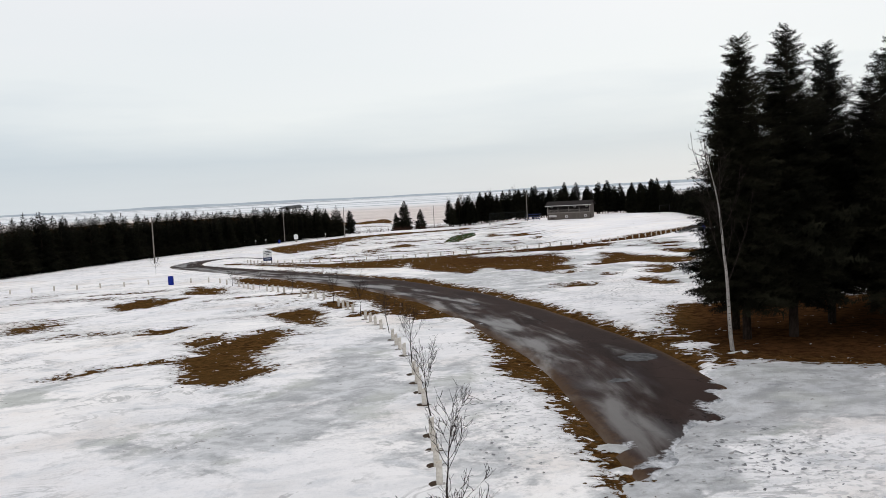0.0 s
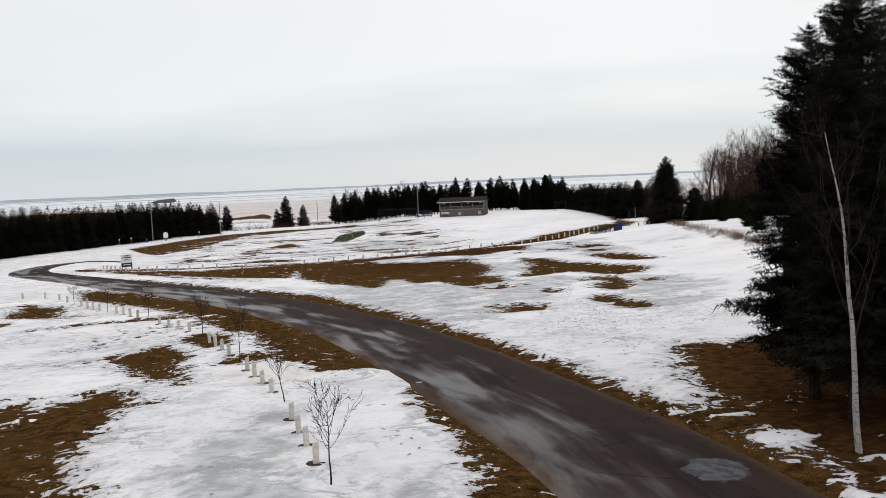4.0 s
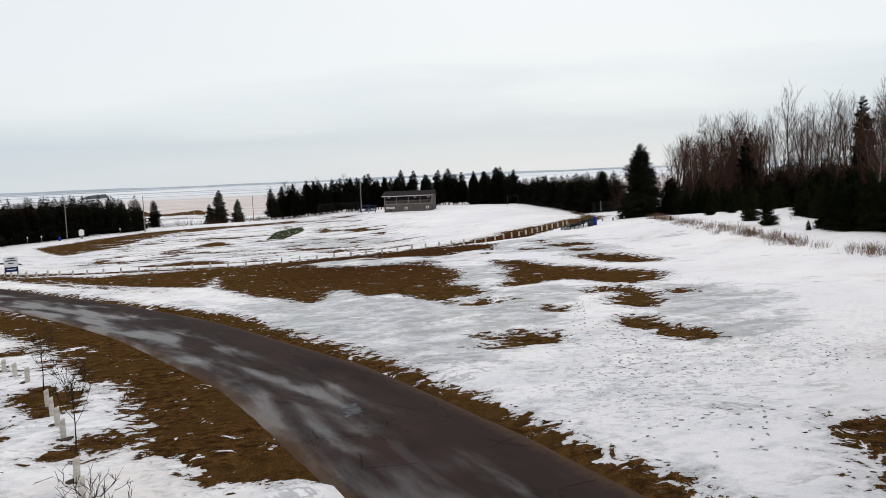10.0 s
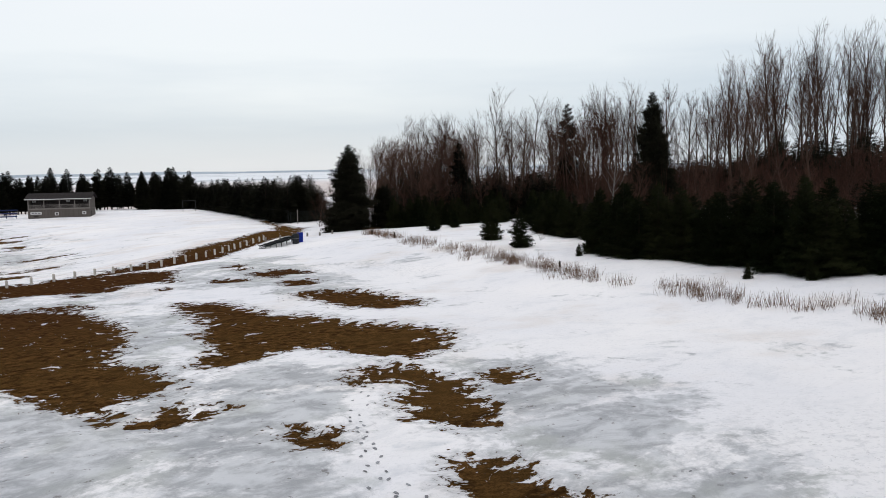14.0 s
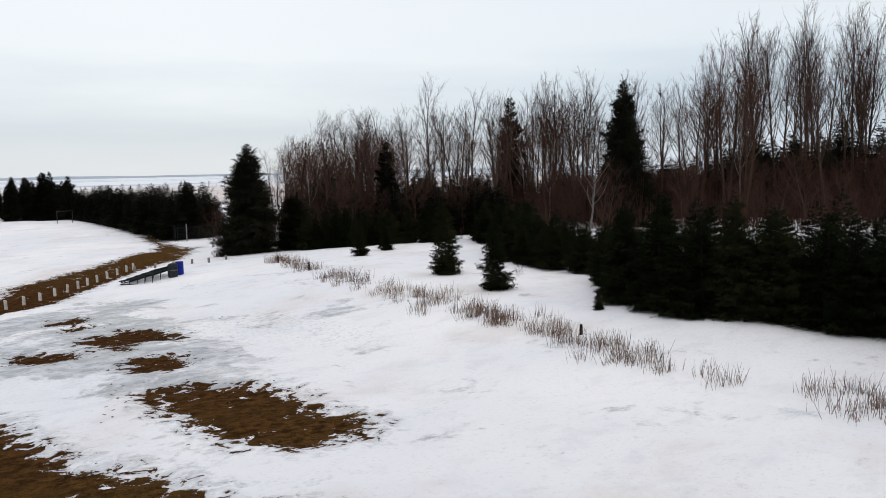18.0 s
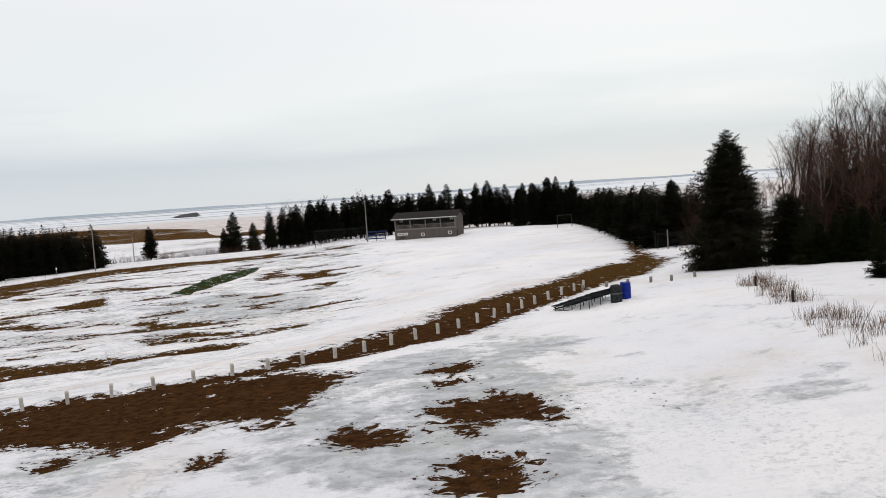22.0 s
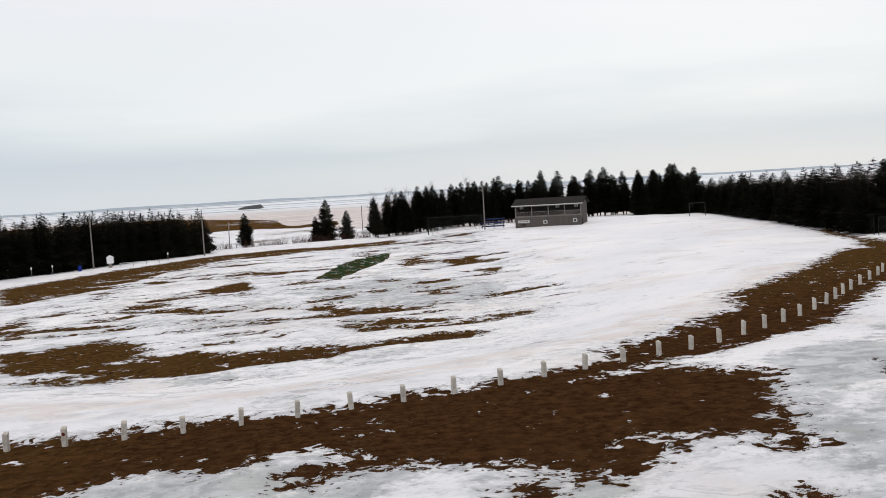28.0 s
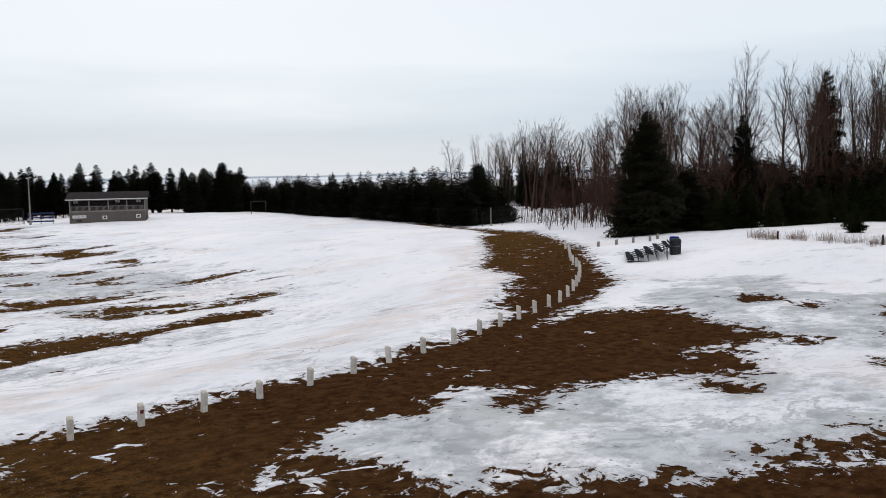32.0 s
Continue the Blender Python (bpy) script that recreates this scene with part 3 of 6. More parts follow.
BARE.append([(20.4, 92.2), (22.3, 93.8), (23.5, 93.4), (23.3, 92.1), (23.8, 90.2), (24.2, 89), (23.7, 87.3), (22.9, 86.4), (22.4, 85.1), (21.2, 83.8), (20.6, 84), (20.7, 85), (19.9, 85.6), (20.3, 87.2), (21.2, 88.5), (22.5, 89.6), (21.8, 91.3), (20.7, 91.1)])
BARE.append([(18.7, 81.3), (19.7, 80.7), (18.9, 78), (19.5, 76.1), (20, 74.2), (19.5, 73.6), (18.4, 73.7), (18, 76), (17.7, 78.1), (17.8, 79.5)])
BARE.append([(10.5, 80.1), (10.8, 78.9), (12.2, 79.7), (13.2, 79.3), (13.6, 77.9), (13.7, 76.4), (13.5, 75.6), (12.5, 75.7), (11.7, 75.9), (10.7, 75.4), (9.6, 75.7), (9.5, 76.3), (10.4, 77.2), (10.5, 78.6)])
BARE.append([(25.7, 89.7), (26.7, 89.3), (26.6, 87.9), (25.1, 87.8)])
BARE.append([(15.8, 87), (16.8, 85.3), (16.3, 84.6), (15.8, 85.2)])
BARE.append([(16.2, 87), (17, 85.9), (16.3, 85.5), (16, 86)])
BARE.append([(12.1, 91.3), (13.4, 92.5), (15.1, 91.3), (13.9, 90.9), (12.8, 90.5)])
BARE.append([(-34.8, 155.6), (-22.5, 136.1), (-11.8, 121.1), (-18.5, 130.4), (-26.8, 147.7)])
BARE.append([(-35.4, 158), (-18.6, 141.9), (-4.2, 141.2), (-2.5, 137), (2, 132), (-5, 128), (-5.6, 118), (-10.2, 122.5), (-18.3, 133.1), (-28.6, 148.1)])
BARE.append([(-5.6, 134.5), (1.4, 131.5), (7.4, 129.4), (3, 118), (-3, 113), (-4.2, 116.4)])
# the trodden slope beside the lane
BARE.append([(13.4, 142.3), (19, 144.3), (24.7, 145.5), (28.2, 142.9), (25.9, 136.6), (22.8, 137.6), (19, 134.3), (15.9, 135.7), (12.6, 135)])
BARE.append([(31, 124.5), (32.4, 125.1), (33.6, 123.5), (32.9, 122.5), (31, 123.3)])
BARE.append([(30.9, 124.5), (32.2, 125.6), (33.3, 125.5), (34, 124.6), (33.2, 123.2), (32.4, 124.4)])
BARE.append([(32, 133.7), (33.7, 134.2), (34.7, 134.8), (35.4, 133.9), (36, 132.9), (36.1, 130.4), (35.5, 129.4), (35, 130.3), (34, 130.5), (33.1, 129.9), (32.6, 129.1), (32.2, 130.2)])
BARE.append([(27.6, 130.3), (28, 131.6), (29.1, 131), (30.3, 130), (30.5, 129.1), (29.2, 129), (28.3, 129.2)])
BARE.append([(12.5, 140.7), (14.6, 141.4), (16.6, 142.6), (20.6, 144.2), (24.3, 144.2), (26.4, 144), (27.4, 142.9), (26.8, 138.8), (26.1, 136.8), (25.3, 134.7), (24.4, 135.6), (22.9, 135.6), (22.5, 134.6), (21.3, 137.4), (20.8, 136), (20, 133.4), (19, 132.5), (17.4, 134.3), (16.3, 135), (14.5, 136.3)])
BARE.append([(9.2, 142.5), (13.3, 143.6), (19.7, 145.2), (21.8, 143.4), (25.4, 144.2), (27.4, 142.4), (26.6, 139.5), (24.2, 135.2), (23.1, 135.5), (22.2, 137), (20.3, 137.1), (19.1, 136.3), (17.9, 133.3), (17, 134.2), (15.7, 135), (13.9, 135.4), (13.1, 135.6), (11.8, 133.9), (10.9, 133.7), (11.6, 135.7), (12.5, 136.8), (11.5, 138), (11.5, 139.2), (13, 139.3), (14.5, 139.9), (14.5, 141.2), (13, 141), (10.7, 140.8), (9.4, 140.7)])
BARE.append([(2, 142.6), (4, 142.9), (7.4, 143.1), (9.2, 141.4), (9.7, 137.6), (9.5, 136.4), (8.5, 135.8), (7.6, 136.2), (6.8, 136.6), (5.2, 136.7), (4.3, 135.6), (3.9, 134.4), (3.2, 133.8), (1.1, 135.6)])
BARE.append([(20.9, 136.5), (21.4, 135), (21.3, 133.5), (19.8, 132), (19.4, 132.8)])
BARE.append([(17.4, 132.1), (18, 131.7), (17.6, 130.5), (17, 130.9)])
BARE.append([(13.6, 124.9), (15, 125.6), (16, 125.8), (16.1, 124.4), (16.7, 123.4), (16.8, 122.6), (16.4, 122.4)])
BARE.append([(3.6, 136.2), (5.1, 131.5), (5.1, 130.1), (3.6, 131.5)])
BARE.append([(12.4, 126.8), (14.2, 126.1), (13.2, 125.1)])
BARE.append([(56.6, 193.3), (64.1, 194), (55.2, 178.7), (47.1, 168.6), (41, 160.7), (35.2, 152.8), (30.9, 150.2), (26.2, 147.7), (23.4, 146.4), (23.4, 150.4), (27.8, 154.7), (33.4, 160.1), (35.1, 166.1), (43.4, 175.6)])
BARE.append([(-0.9, 142.3), (5.5, 141.9), (11.6, 142.5), (14.2, 140.7), (12.8, 137.9), (11.3, 137.7), (9.2, 136.5), (6.1, 136.5), (4.4, 135.1), (2.2, 135.7)])
BARE.append([(-1.8, 142.2), (1.1, 140.8), (4.9, 141.4), (8.2, 141.3), (9.6, 138.7), (8.1, 136.4), (5, 136.7), (3, 134.9), (2, 133), (-2.5, 137.3)])
BARE.append([(68.9, 227.3), (71, 227), (65.6, 209.6), (62, 192.6), (61.4, 189.1), (55.3, 178.2), (54.3, 178.7), (57.8, 191.1), (62.6, 202.8)])
BARE.append([(33.2, 142.5), (34.5, 142.1), (33.6, 140.3), (32.1, 140.8)])
BARE.append([(32.7, 138.9), (33.9, 137.9), (32.4, 137.3)])
BARE.append([(23.4, 129.5), (24, 129.1), (23.1, 128.8)])
BARE.append([(24.5, 134), (25.5, 133.3), (24.6, 133.1)])
# the pitch
BARE.append([(-19.1, 180.9), (-15.4, 181.7), (-12.2, 184.5), (-8.2, 180.7), (-6, 173.8), (-2.2, 173.6), (2.3, 171.2), (7.5, 170.9), (12.7, 170.6), (16.3, 172), (18.8, 171), (17, 169.4), (13.1, 168.6), (8.2, 164.9), (3.3, 164.3), (-0.7, 163.8), (-5.8, 165.3), (-9.9, 168.5), (-13.3, 168.6)])
BARE.append([(-14.5, 226.9), (-9.8, 233.8), (-4.6, 219.8), (-9, 218.7)])
BARE.append([(-23.1, 208.2), (-18, 209.7), (-11, 207.6), (-3.1, 199), (-7.4, 197.9), (-14.5, 204.7)])
BARE.append([(2.8, 196), (5.5, 199.2), (9.4, 192.2), (12.6, 191.2), (8.5, 189.3), (5.5, 189.4)])
BARE.append([(18.9, 242.5), (23.7, 243), (23.9, 232.5), (19.7, 230.6)])
BARE.append([(11.6, 240.7), (15.1, 251.7), (16.5, 244.9), (13.3, 237.3)])
BARE.append([(23.4, 221.9), (25.9, 222.3), (24.6, 216.9)])
BARE.append([(-50, 247.4), (-42.7, 277.1), (-29.4, 314.3), (10.1, 315.7), (10.5, 295), (-23.3, 285.9), (-33.5, 237.9), (-40.3, 226.5)])
BARE.append([(2.6, 178.9), (4.4, 179.1), (4.2, 177.1)])
BARE.append([(-31.8, 208.1), (-31.1, 212.2), (-27.8, 207.5), (-27.5, 201.5)])
BARE.append([(11.6, 240.6), (14.6, 253.2), (16.1, 248.3), (13.3, 237.1)])
BARE.append([(-28.5, 248.1), (-23.7, 246.9), (-21, 240.1), (-24.5, 240.4)])
BARE.append([(-25.3, 194.2), (-24.1, 195.7), (-22.7, 192.1)])
# turf under the tall spruces, darkened in colour for their shade
STAND_SHADE = [(11.8, 38.6), (13.4, 39.2), (15, 38.2), (17, 37), (18.4, 36.2), (40, 35.2), (43, 44), (45, 52), (41, 57), (33, 59.5), (27, 57.5), (22, 59), (16, 59.5), (12.8, 48)]
GREEN_TURF = [(0.6, 229.5), (2.4, 250.2), (6.2, 263.3), (10.3, 266.8), (9.9, 248.3), (6.7, 237), (4.4, 226.5)]
# grey ice and wet crust
ICE.append([(-15, 32.4), (-11.3, 34.7), (-9.6, 39.2), (-5.4, 42.8), (-3.3, 45), (-0.9, 37.5), (-2, 31.2), (-4.7, 29.7), (-7.3, 27.8), (-11.9, 30.2)])
ICE.append([(-7, 46.5), (-3.8, 52.7), (-1.5, 44.3), (-2.2, 34.8), (-4.8, 37.6)])
ICE.append([(-23.2, 44.9), (-20.8, 45.4), (-17.6, 41.7), (-18.6, 38.7), (-19.8, 38)])
ICE.append([(26.3, 92.3), (29.2, 89.7), (28.7, 81.9), (26.6, 76.8), (19.7, 70.9), (18.3, 71.9), (19, 78.6)])
ICE.append([(-3.3, 104.3), (6.3, 106.3), (12.2, 91.8), (16.1, 90.6), (16.5, 84.8), (10.8, 81), (8.1, 80.8), (9.6, 75.7), (9.5, 71.9), (8.1, 72.8), (5.4, 73.3), (4, 80.7), (0.1, 88.7)])
ICE.append([(15.1, 95.3), (19.5, 98.1), (21.9, 95.7), (19.7, 91), (16, 85.1), (14.6, 80.7), (8.7, 85.6), (11.4, 91.5), (15, 91)])
ICE.append([(17.5, 118.4), (20.8, 114.8), (17.7, 101.9), (13.2, 91), (12.1, 93.8)])
ICE.append([(27, 143.4), (37.5, 152.4), (39.1, 144.2), (37.2, 129.9), (37.1, 118.5), (33.5, 120.5), (30.2, 121.2), (24, 128.7)])
ICE.append([(28.6, 143.3), (35.9, 150.4), (40.6, 145.5), (36.6, 137), (36.4, 130.1), (38.4, 128.6), (36.6, 118.3), (35.1, 117), (28.5, 120.6), (29, 127.1), (32.1, 133.1)])
ICE.append([(40, 133.2), (44.7, 129.9), (46.9, 130.2), (45.5, 128.2), (43, 128.1), (40.3, 128.9)])
ICE.append([(26.8, 137.8), (29, 142.2), (34.8, 149.7), (39.5, 150.6), (37, 145), (37.8, 139.2), (36.7, 133.8), (36.1, 129.7), (37.8, 129.1), (35.9, 126.6), (30.7, 127.2), (27, 128.3), (25.7, 133.5)])
ICE.append([(23.8, 140.8), (35.4, 148.4), (40.1, 145.5), (30.9, 136.9), (32.3, 131.4), (27.8, 128.8), (23.6, 134.4)])
ICE.append([(12.6, 136.2), (14.7, 134.2), (12.7, 131.3), (12.7, 129.4), (15.2, 128.9), (17.5, 126.2), (15.9, 125.9), (13.2, 125.2), (3.3, 133.7), (5.6, 137), (9.5, 135.6)])
ICE.append([(-6.5, 45.9), (-4.2, 48.1), (-3, 45.6), (-3.5, 39.4), (-2.1, 34.4), (-8.1, 36.3), (-7.9, 40.2), (-6.4, 39.1)])
ICE.append([(-1.4, 38.7), (1.1, 45), (2.1, 41.9), (1, 37.9), (1.4, 34.4), (-0.5, 34)])
ICE.append([(-12.4, 32.1), (-10.1, 33), (-9.8, 30), (-11.7, 30.8)])
ICE.append([(-2.2, 31.7), (-1.3, 34), (-0.8, 29.8), (-1.9, 28.7)])
ICE.append([(-0.2, 28.3), (1.9, 28.4), (2.5, 25.8), (0.7, 23.5), (-0.2, 23.7)])
ICE.append([(8.7, 33.7), (12.6, 38), (18.5, 36.5), (14.4, 28.5), (9.5, 26.4), (7.7, 26.2), (7.3, 29)])
ICE.append([(10.6, 165.3), (15.4, 168.5), (19.1, 171.5), (16.1, 166.9), (12.5, 163.2)])
ICE.append([(-1.5, 215.3), (11.9, 224.7), (24.7, 204.8), (20.8, 187.9), (10, 191.7)])
POST_LINE = [(-37.5, 166.0), (-33.0, 158.0), (-28, 151.5), (-20.8, 146.0), (-13.8, 144.0), (-6.2, 142.6), (0.3, 141.4), (8.3, 142.2), (12.0, 143.2), (18.4, 145.2),
             (28.2, 150.2), (36.6, 157.4), (42.3, 164.2), (46.6, 168.9), (48.6, 172.0)]


def value_noise(px, py, size, seed):
    """Smooth noise in -1..1 with bumps of that size."""
    table = np.random.RandomState(seed).rand(256, 256) * 2 - 1
    gx, gy = px / size, py / size
    ix, iy = np.floor(gx).astype(int), np.floor(gy).astype(int)
    fx, fy = gx - ix, gy - iy
    fx, fy = fx * fx * (3 - 2 * fx), fy * fy * (3 - 2 * fy)
    g = lambda i, j: table[(ix + i) % 256, (iy + j) % 256]
    return (g(0, 0) * (1 - fx) + g(1, 0) * fx) * (1 - fy) + (g(0, 1) * (1 - fx) + g(1, 1) * fx) * fy


def spline(points, spacing):
    """A smooth line through points, cut into equal lengths."""
    p = np.array(points, float)
    p = np.vstack([2 * p[0] - p[1], p, 2 * p[-1] - p[-2]])
    out = []
    for i in range(1, len(p) - 2):
        for u in np.linspace(0, 1, 40, endpoint=False):
            out.append(0.5 * (2 * p[i] + (p[i + 1] - p[i - 1]) * u + (2 * p[i - 1] - 5 * p[i] + 4 * p[i + 1] - p[i + 2]) * u * u
                              + (3 * p[i] - p[i - 1] - 3 * p[i + 1] + p[i + 2]) * u ** 3))
    out = np.array(out + [p[-2]])
    s = np.concatenate([[0], np.cumsum(np.hypot(*np.diff(out, axis=0).T))])
    at = np.arange(0, s[-1], spacing)
    return np.stack([np.interp(at, s, out[:, 0]), np.interp(at, s, out[:, 1])], 1)


def steps(*spans):
    """Grid lines: (from, to, spacing) spans joined."""
    return np.unique(np.concatenate([np.arange(a, b, d) for a, b, d in spans]))


def spread(start, end, first, growth):
    out, d = [start], first
    while abs(out[-1]) < abs(end):
        out.append(out[-1] + math.copysign(d, end))
        d *= growth
    return np.array(out[1:])


road_line = spline(ROAD, 0.5)
ROAD_HALF = 3.3


def slush_over(px, py):
    """How far packed snow and ice have covered the near end of the road."""
    px, py = np.asarray(px, float), np.asarray(py, float)
    edge = (30.0 - py) * 0.45 + (px - 8.0) * 0.8 + 1.3 * value_noise(px, py, 2.3, 61) + 0.8 * value_noise(px, py, 0.9, 62)
    return np.clip(edge, -3, 3)


def snow_depth(px, py, bare, road):
    """What lies on the land: snow, worn off on bare turf and on the road."""
    roll = (0.10 * value_noise(px, py, 9.0, 3) + 0.05 * value_noise(px, py, 3.1, 4)) * sstep(-0.2, 3.5, road)
    return 0.16 + roll - 0.10 * sstep(-0.7, 0.5, bare) - 0.28 * sstep(0.35, -0.85, road) * (1 - sstep(-0.3, 0.9, slush_over(px, py)))


# trodden or sun-pitted stretches: centre, half widths, strength
TRODDEN = [(12.5, 66.5, 4.5, 6.5, 1.0), (19.0, 69.5, 6.5, 5.0, 0.9), (14.8, 74.5, 3.0, 4.0, 0.7), (25.0, 74.0, 7.0, 7.0, 0.35), (2.0, 31.0, 2.2, 7.0, 0.9), (9.5, 24.5, 4.0, 4.5, 1.0),
           (-6.0, 52.0, 6.0, 14.0, 0.4), (-8.0, 34.0, 9.0, 8.0, 0.4), (12.0, 127.0, 8.0, 5.0, 0.7), (33.0, 131.0, 9.0, 11.0, 0.5), (41.5, 126.0, 2.5, 8.0, 0.5), (7.0, 78.0, 5.0, 8.0, 0.6)]
SLUSH_SPOTS = [(12.6, 43.6, 0.9, 0.6), (12.1, 46.4, 0.7, 0.3), (14.0, 41.2, 1.0, 0.25)]
FROST = [(9.1, 41.4, 0.85, 1.0), (2.4, 67.5, 0.35, 0.9), (7.2, 36.6, 0.6, 0.35)]


def land_fields(px, py):
    bare = np.full(px.shape, -4.0)
    near = (px > -75) & (px < 120) & (py > 5) & (py < 345)
    x, y = px[near], py[near]
    b = np.full(x.shape, -4.0)
    for poly in BARE:
        xs, ys = [p[0] for p in poly], [p[1] for p in poly]
        sel = (x > min(xs) - 5) & (x < max(xs) + 5) & (y > min(ys) - 5) & (y < max(ys) + 5)
        size = min(max(xs) - min(xs), max(ys) - min(ys))
        b[sel] = np.maximum(b[sel], outline_distance(x[sel], y[sel], poly) * (1.5 if size < 3 else 1.15) + (0.45 if size < 3 else 0.2))
    # thin snow with worn streaks: the pitch, the meadow, the margins
    streaks = 1.3 * value_noise(x * 0.45, y, 2.6, 21) + 0.9 * value_noise(x * 0.5, y, 6.5, 22)
    pitch = sstep(10, 22, outline_distance(x, y, RING)) * (1 - sstep(22, 44, x))
    meadow = sstep(-4, -9, x) * sstep(44, 60, y) * (1 - sstep(112, 150, y))
    b = np.maximum(b, np.maximum(pitch * 3.0 - 4.0 + streaks * pitch * 1.25, meadow * 2.6 - 4.0 + streaks * meadow * 1.15))
    line = [tuple(p) for p in road_line[::4]]
    side = outline_distance(x, y, line, closed=False) - ROAD_HALF
    right = x > np.interp(y, road_line[:240, 1], road_line[:240, 0])
    span = np.where(right, sstep(37, 41, y) * (1 - sstep(92, 104, y)) * 0.85, 0.8 * sstep(18, 22, y) * (1 - sstep(48, 58, y)) + 0.5 * sstep(60, 64, y) * (1 - sstep(120, 140, y)) + 2.3 * sstep(60, 62.5, y) * (1 - sstep(84, 112, y)))
    b = np.maximum(b, np.where(span > 0.05, (span - np.maximum(side, 0)) * 1.7, -4))
    strip = outline_distance(x, y, POST_LINE, closed=False)
    inward = outline_distance(x, y, RING)
    b = np.maximum(b, np.where((strip < 4.5) & (x > -6), np.minimum(0.7 + 1.5 * sstep(28, 42, x) - inward, inward + 1.9) * 1.3, -4))
    b = np.maximum(b, np.where((strip < 4.5) & (x <= -6), np.minimum(0.9 - inward, inward + 2.2), -4))
    b = np.where((side < 0.4) & (slush_over(x, y) > -0.2), -3.0, b)
    for cx, cy, rx, ry in SLUSH_SPOTS:
        b -= 3.4 * sstep(1.25, 0.7, np.hypot((x - cx) / rx, (y - cy) / ry))
    b = np.clip(b, -4, 1.7)
    far = sstep(100, 200, y)
    b = b + far * pitch * (1.5 * value_noise(x * 0.4, y, 2.2, 9) + 1.1 * value_noise(x * 0.5, y, 0.9, 10) - 0.25) * (b > -2.8)
    bare[near] = b
    ice = np.zeros(px.shape)
    i = np.zeros(x.shape)
    for poly in ICE:
        i = np.maximum(i, sstep(-2.5, 2.0, outline_distance(x, y, poly)))
    i = np.maximum(i, pitch * np.clip(0.35 + 0.45 * value_noise(x * 0.5, y, 7.0, 31) + 0.3 * value_noise(x * 0.5, y, 2.6, 32), 0, 0.8))
    over = slush_over(x, y)
    i = np.maximum(i, 1.6 * sstep(-1.0, 0.0, over) * (1 - sstep(2.0, 2.95, over)) * (1 - sstep(1.0, 5.0, side)))
    i = np.maximum(i, 1.55 * sstep(11, 13, x) * (1 - sstep(36.5, 39.0, y)) * sstep(24, 33, y))
    i = np.maximum(i, 0.6 * sstep(0, 5, x) * (1 - sstep(19, 25, x)) * sstep(116, 121, y) * (1 - sstep(133, 138, y)))
    ice[near] = i
    green = np.zeros(px.shape)
    green[near] = sstep(-1, 1, outline_distance(x, y, GREEN_TURF))
    # painted shade of the spruce stand, joined to the soil tint below
    litter = np.zeros(px.shape)
    litter[near] = sstep(-0.5, 2.5, outline_distance(x, y, STAND_SHADE))
    lane = np.zeros(px.shape)
    lane[near] = sstep(3.5, 5, inward) * (1 - sstep(8, 10.5, inward)) * (strip < 13)
    trod = np.zeros(px.shape)
    for cx, cy, rx, ry, k in TRODDEN:
        trod[near] = np.maximum(trod[near], k * sstep(1.35, 0.45, np.hypot((x - cx) / rx, (y - cy) / ry)))
    soil_shade = sstep(100, 130, py) * (1 - sstep(150, 185, py)) * sstep(-5, 8, px)
    soil_shade = np.maximum(soil_shade, litter)
    bare = np.where(green > 0.5, np.maximum(bare, 1.0), bare)
    # open marsh below the pitch
    fields = 2.5 * sstep(690, 740, py) + 1.2 * (1 - sstep(470, 540, py)) - 1.2
    fields = fields + 1.5 * value_noise(px * 0.6, py, 30.0, 6) + 1.2 * value_noise(px * 0.7, py, 9.0, 7)
    bare = np.where(py > 400, fields, bare)
    return bare, ice, green, soil_shade, lane, trod


def build_ground():
    xs = np.concatenate([spread(-95, -4600, 2.5, 1.13)[::-1], steps((-95, -50, 1.0), (-50, 64, 0.5), (64, 125, 1.0)), spread(125, 4600, 2.5, 1.13)])
    ys = np.concatenate([spread(8, -4500, 1.5, 1.15)[::-1], steps((8, 200, 0.5), (200, 345, 1.0)), spread(345, 4600, 2.0, 1.06)])
    gx, gy = np.meshgrid(xs, ys)
    px, py = gx.ravel(), gy.ravel()
    bare, ice, green, soil_shade, lane, trod = land_fields(px, py)
    road = np.full(px.shape, 50.0)
    sel = (px > -75) & (px < 30) & (py < 215) & (py > -60)
    road[sel] = outline_distance(px[sel], py[sel], [tuple(p) for p in road_line[::4]], closed=False) - ROAD_HALF
    z = rise(px, py) + snow_depth(px, py, bare, road)
    nx, ny = len(xs), len(ys)
    i = np.arange(nx * ny).reshape(ny, nx)
    quads = np.stack([i[:-1, :-1], i[:-1, 1:], i[1:, 1:], i[1:, :-1]], -1).reshape(-1, 4)
    me = bpy.data.meshes.new("ground")
    me.vertices.add(len(px))
    me.vertices.foreach_set("co", np.stack([px, py, z], 1).ravel())
    me.loops.add(quads.size)
    me.loops.foreach_set("vertex_index", quads.ravel().astype(np.int32))
    me.polygons.add(len(quads))
    me.polygons.foreach_set("loop_start", np.arange(0, quads.size, 4, dtype=np.int32))
    me.update(calc_edges=True)
    for name, values in (("bare", bare), ("ice", ice), ("green", green), ("soil_shade", soil_shade), ("lane", lane), ("trod", trod)):
        me.attributes.new(name, "FLOAT", "POINT").data.foreach_set("value", values.astype(np.float32))
    me.materials.append(M_GROUND)
    me.shade_smooth()
    tagged(new("ground", me), "patchy melting snow over brown dormant turf", "ground", kind="structure")


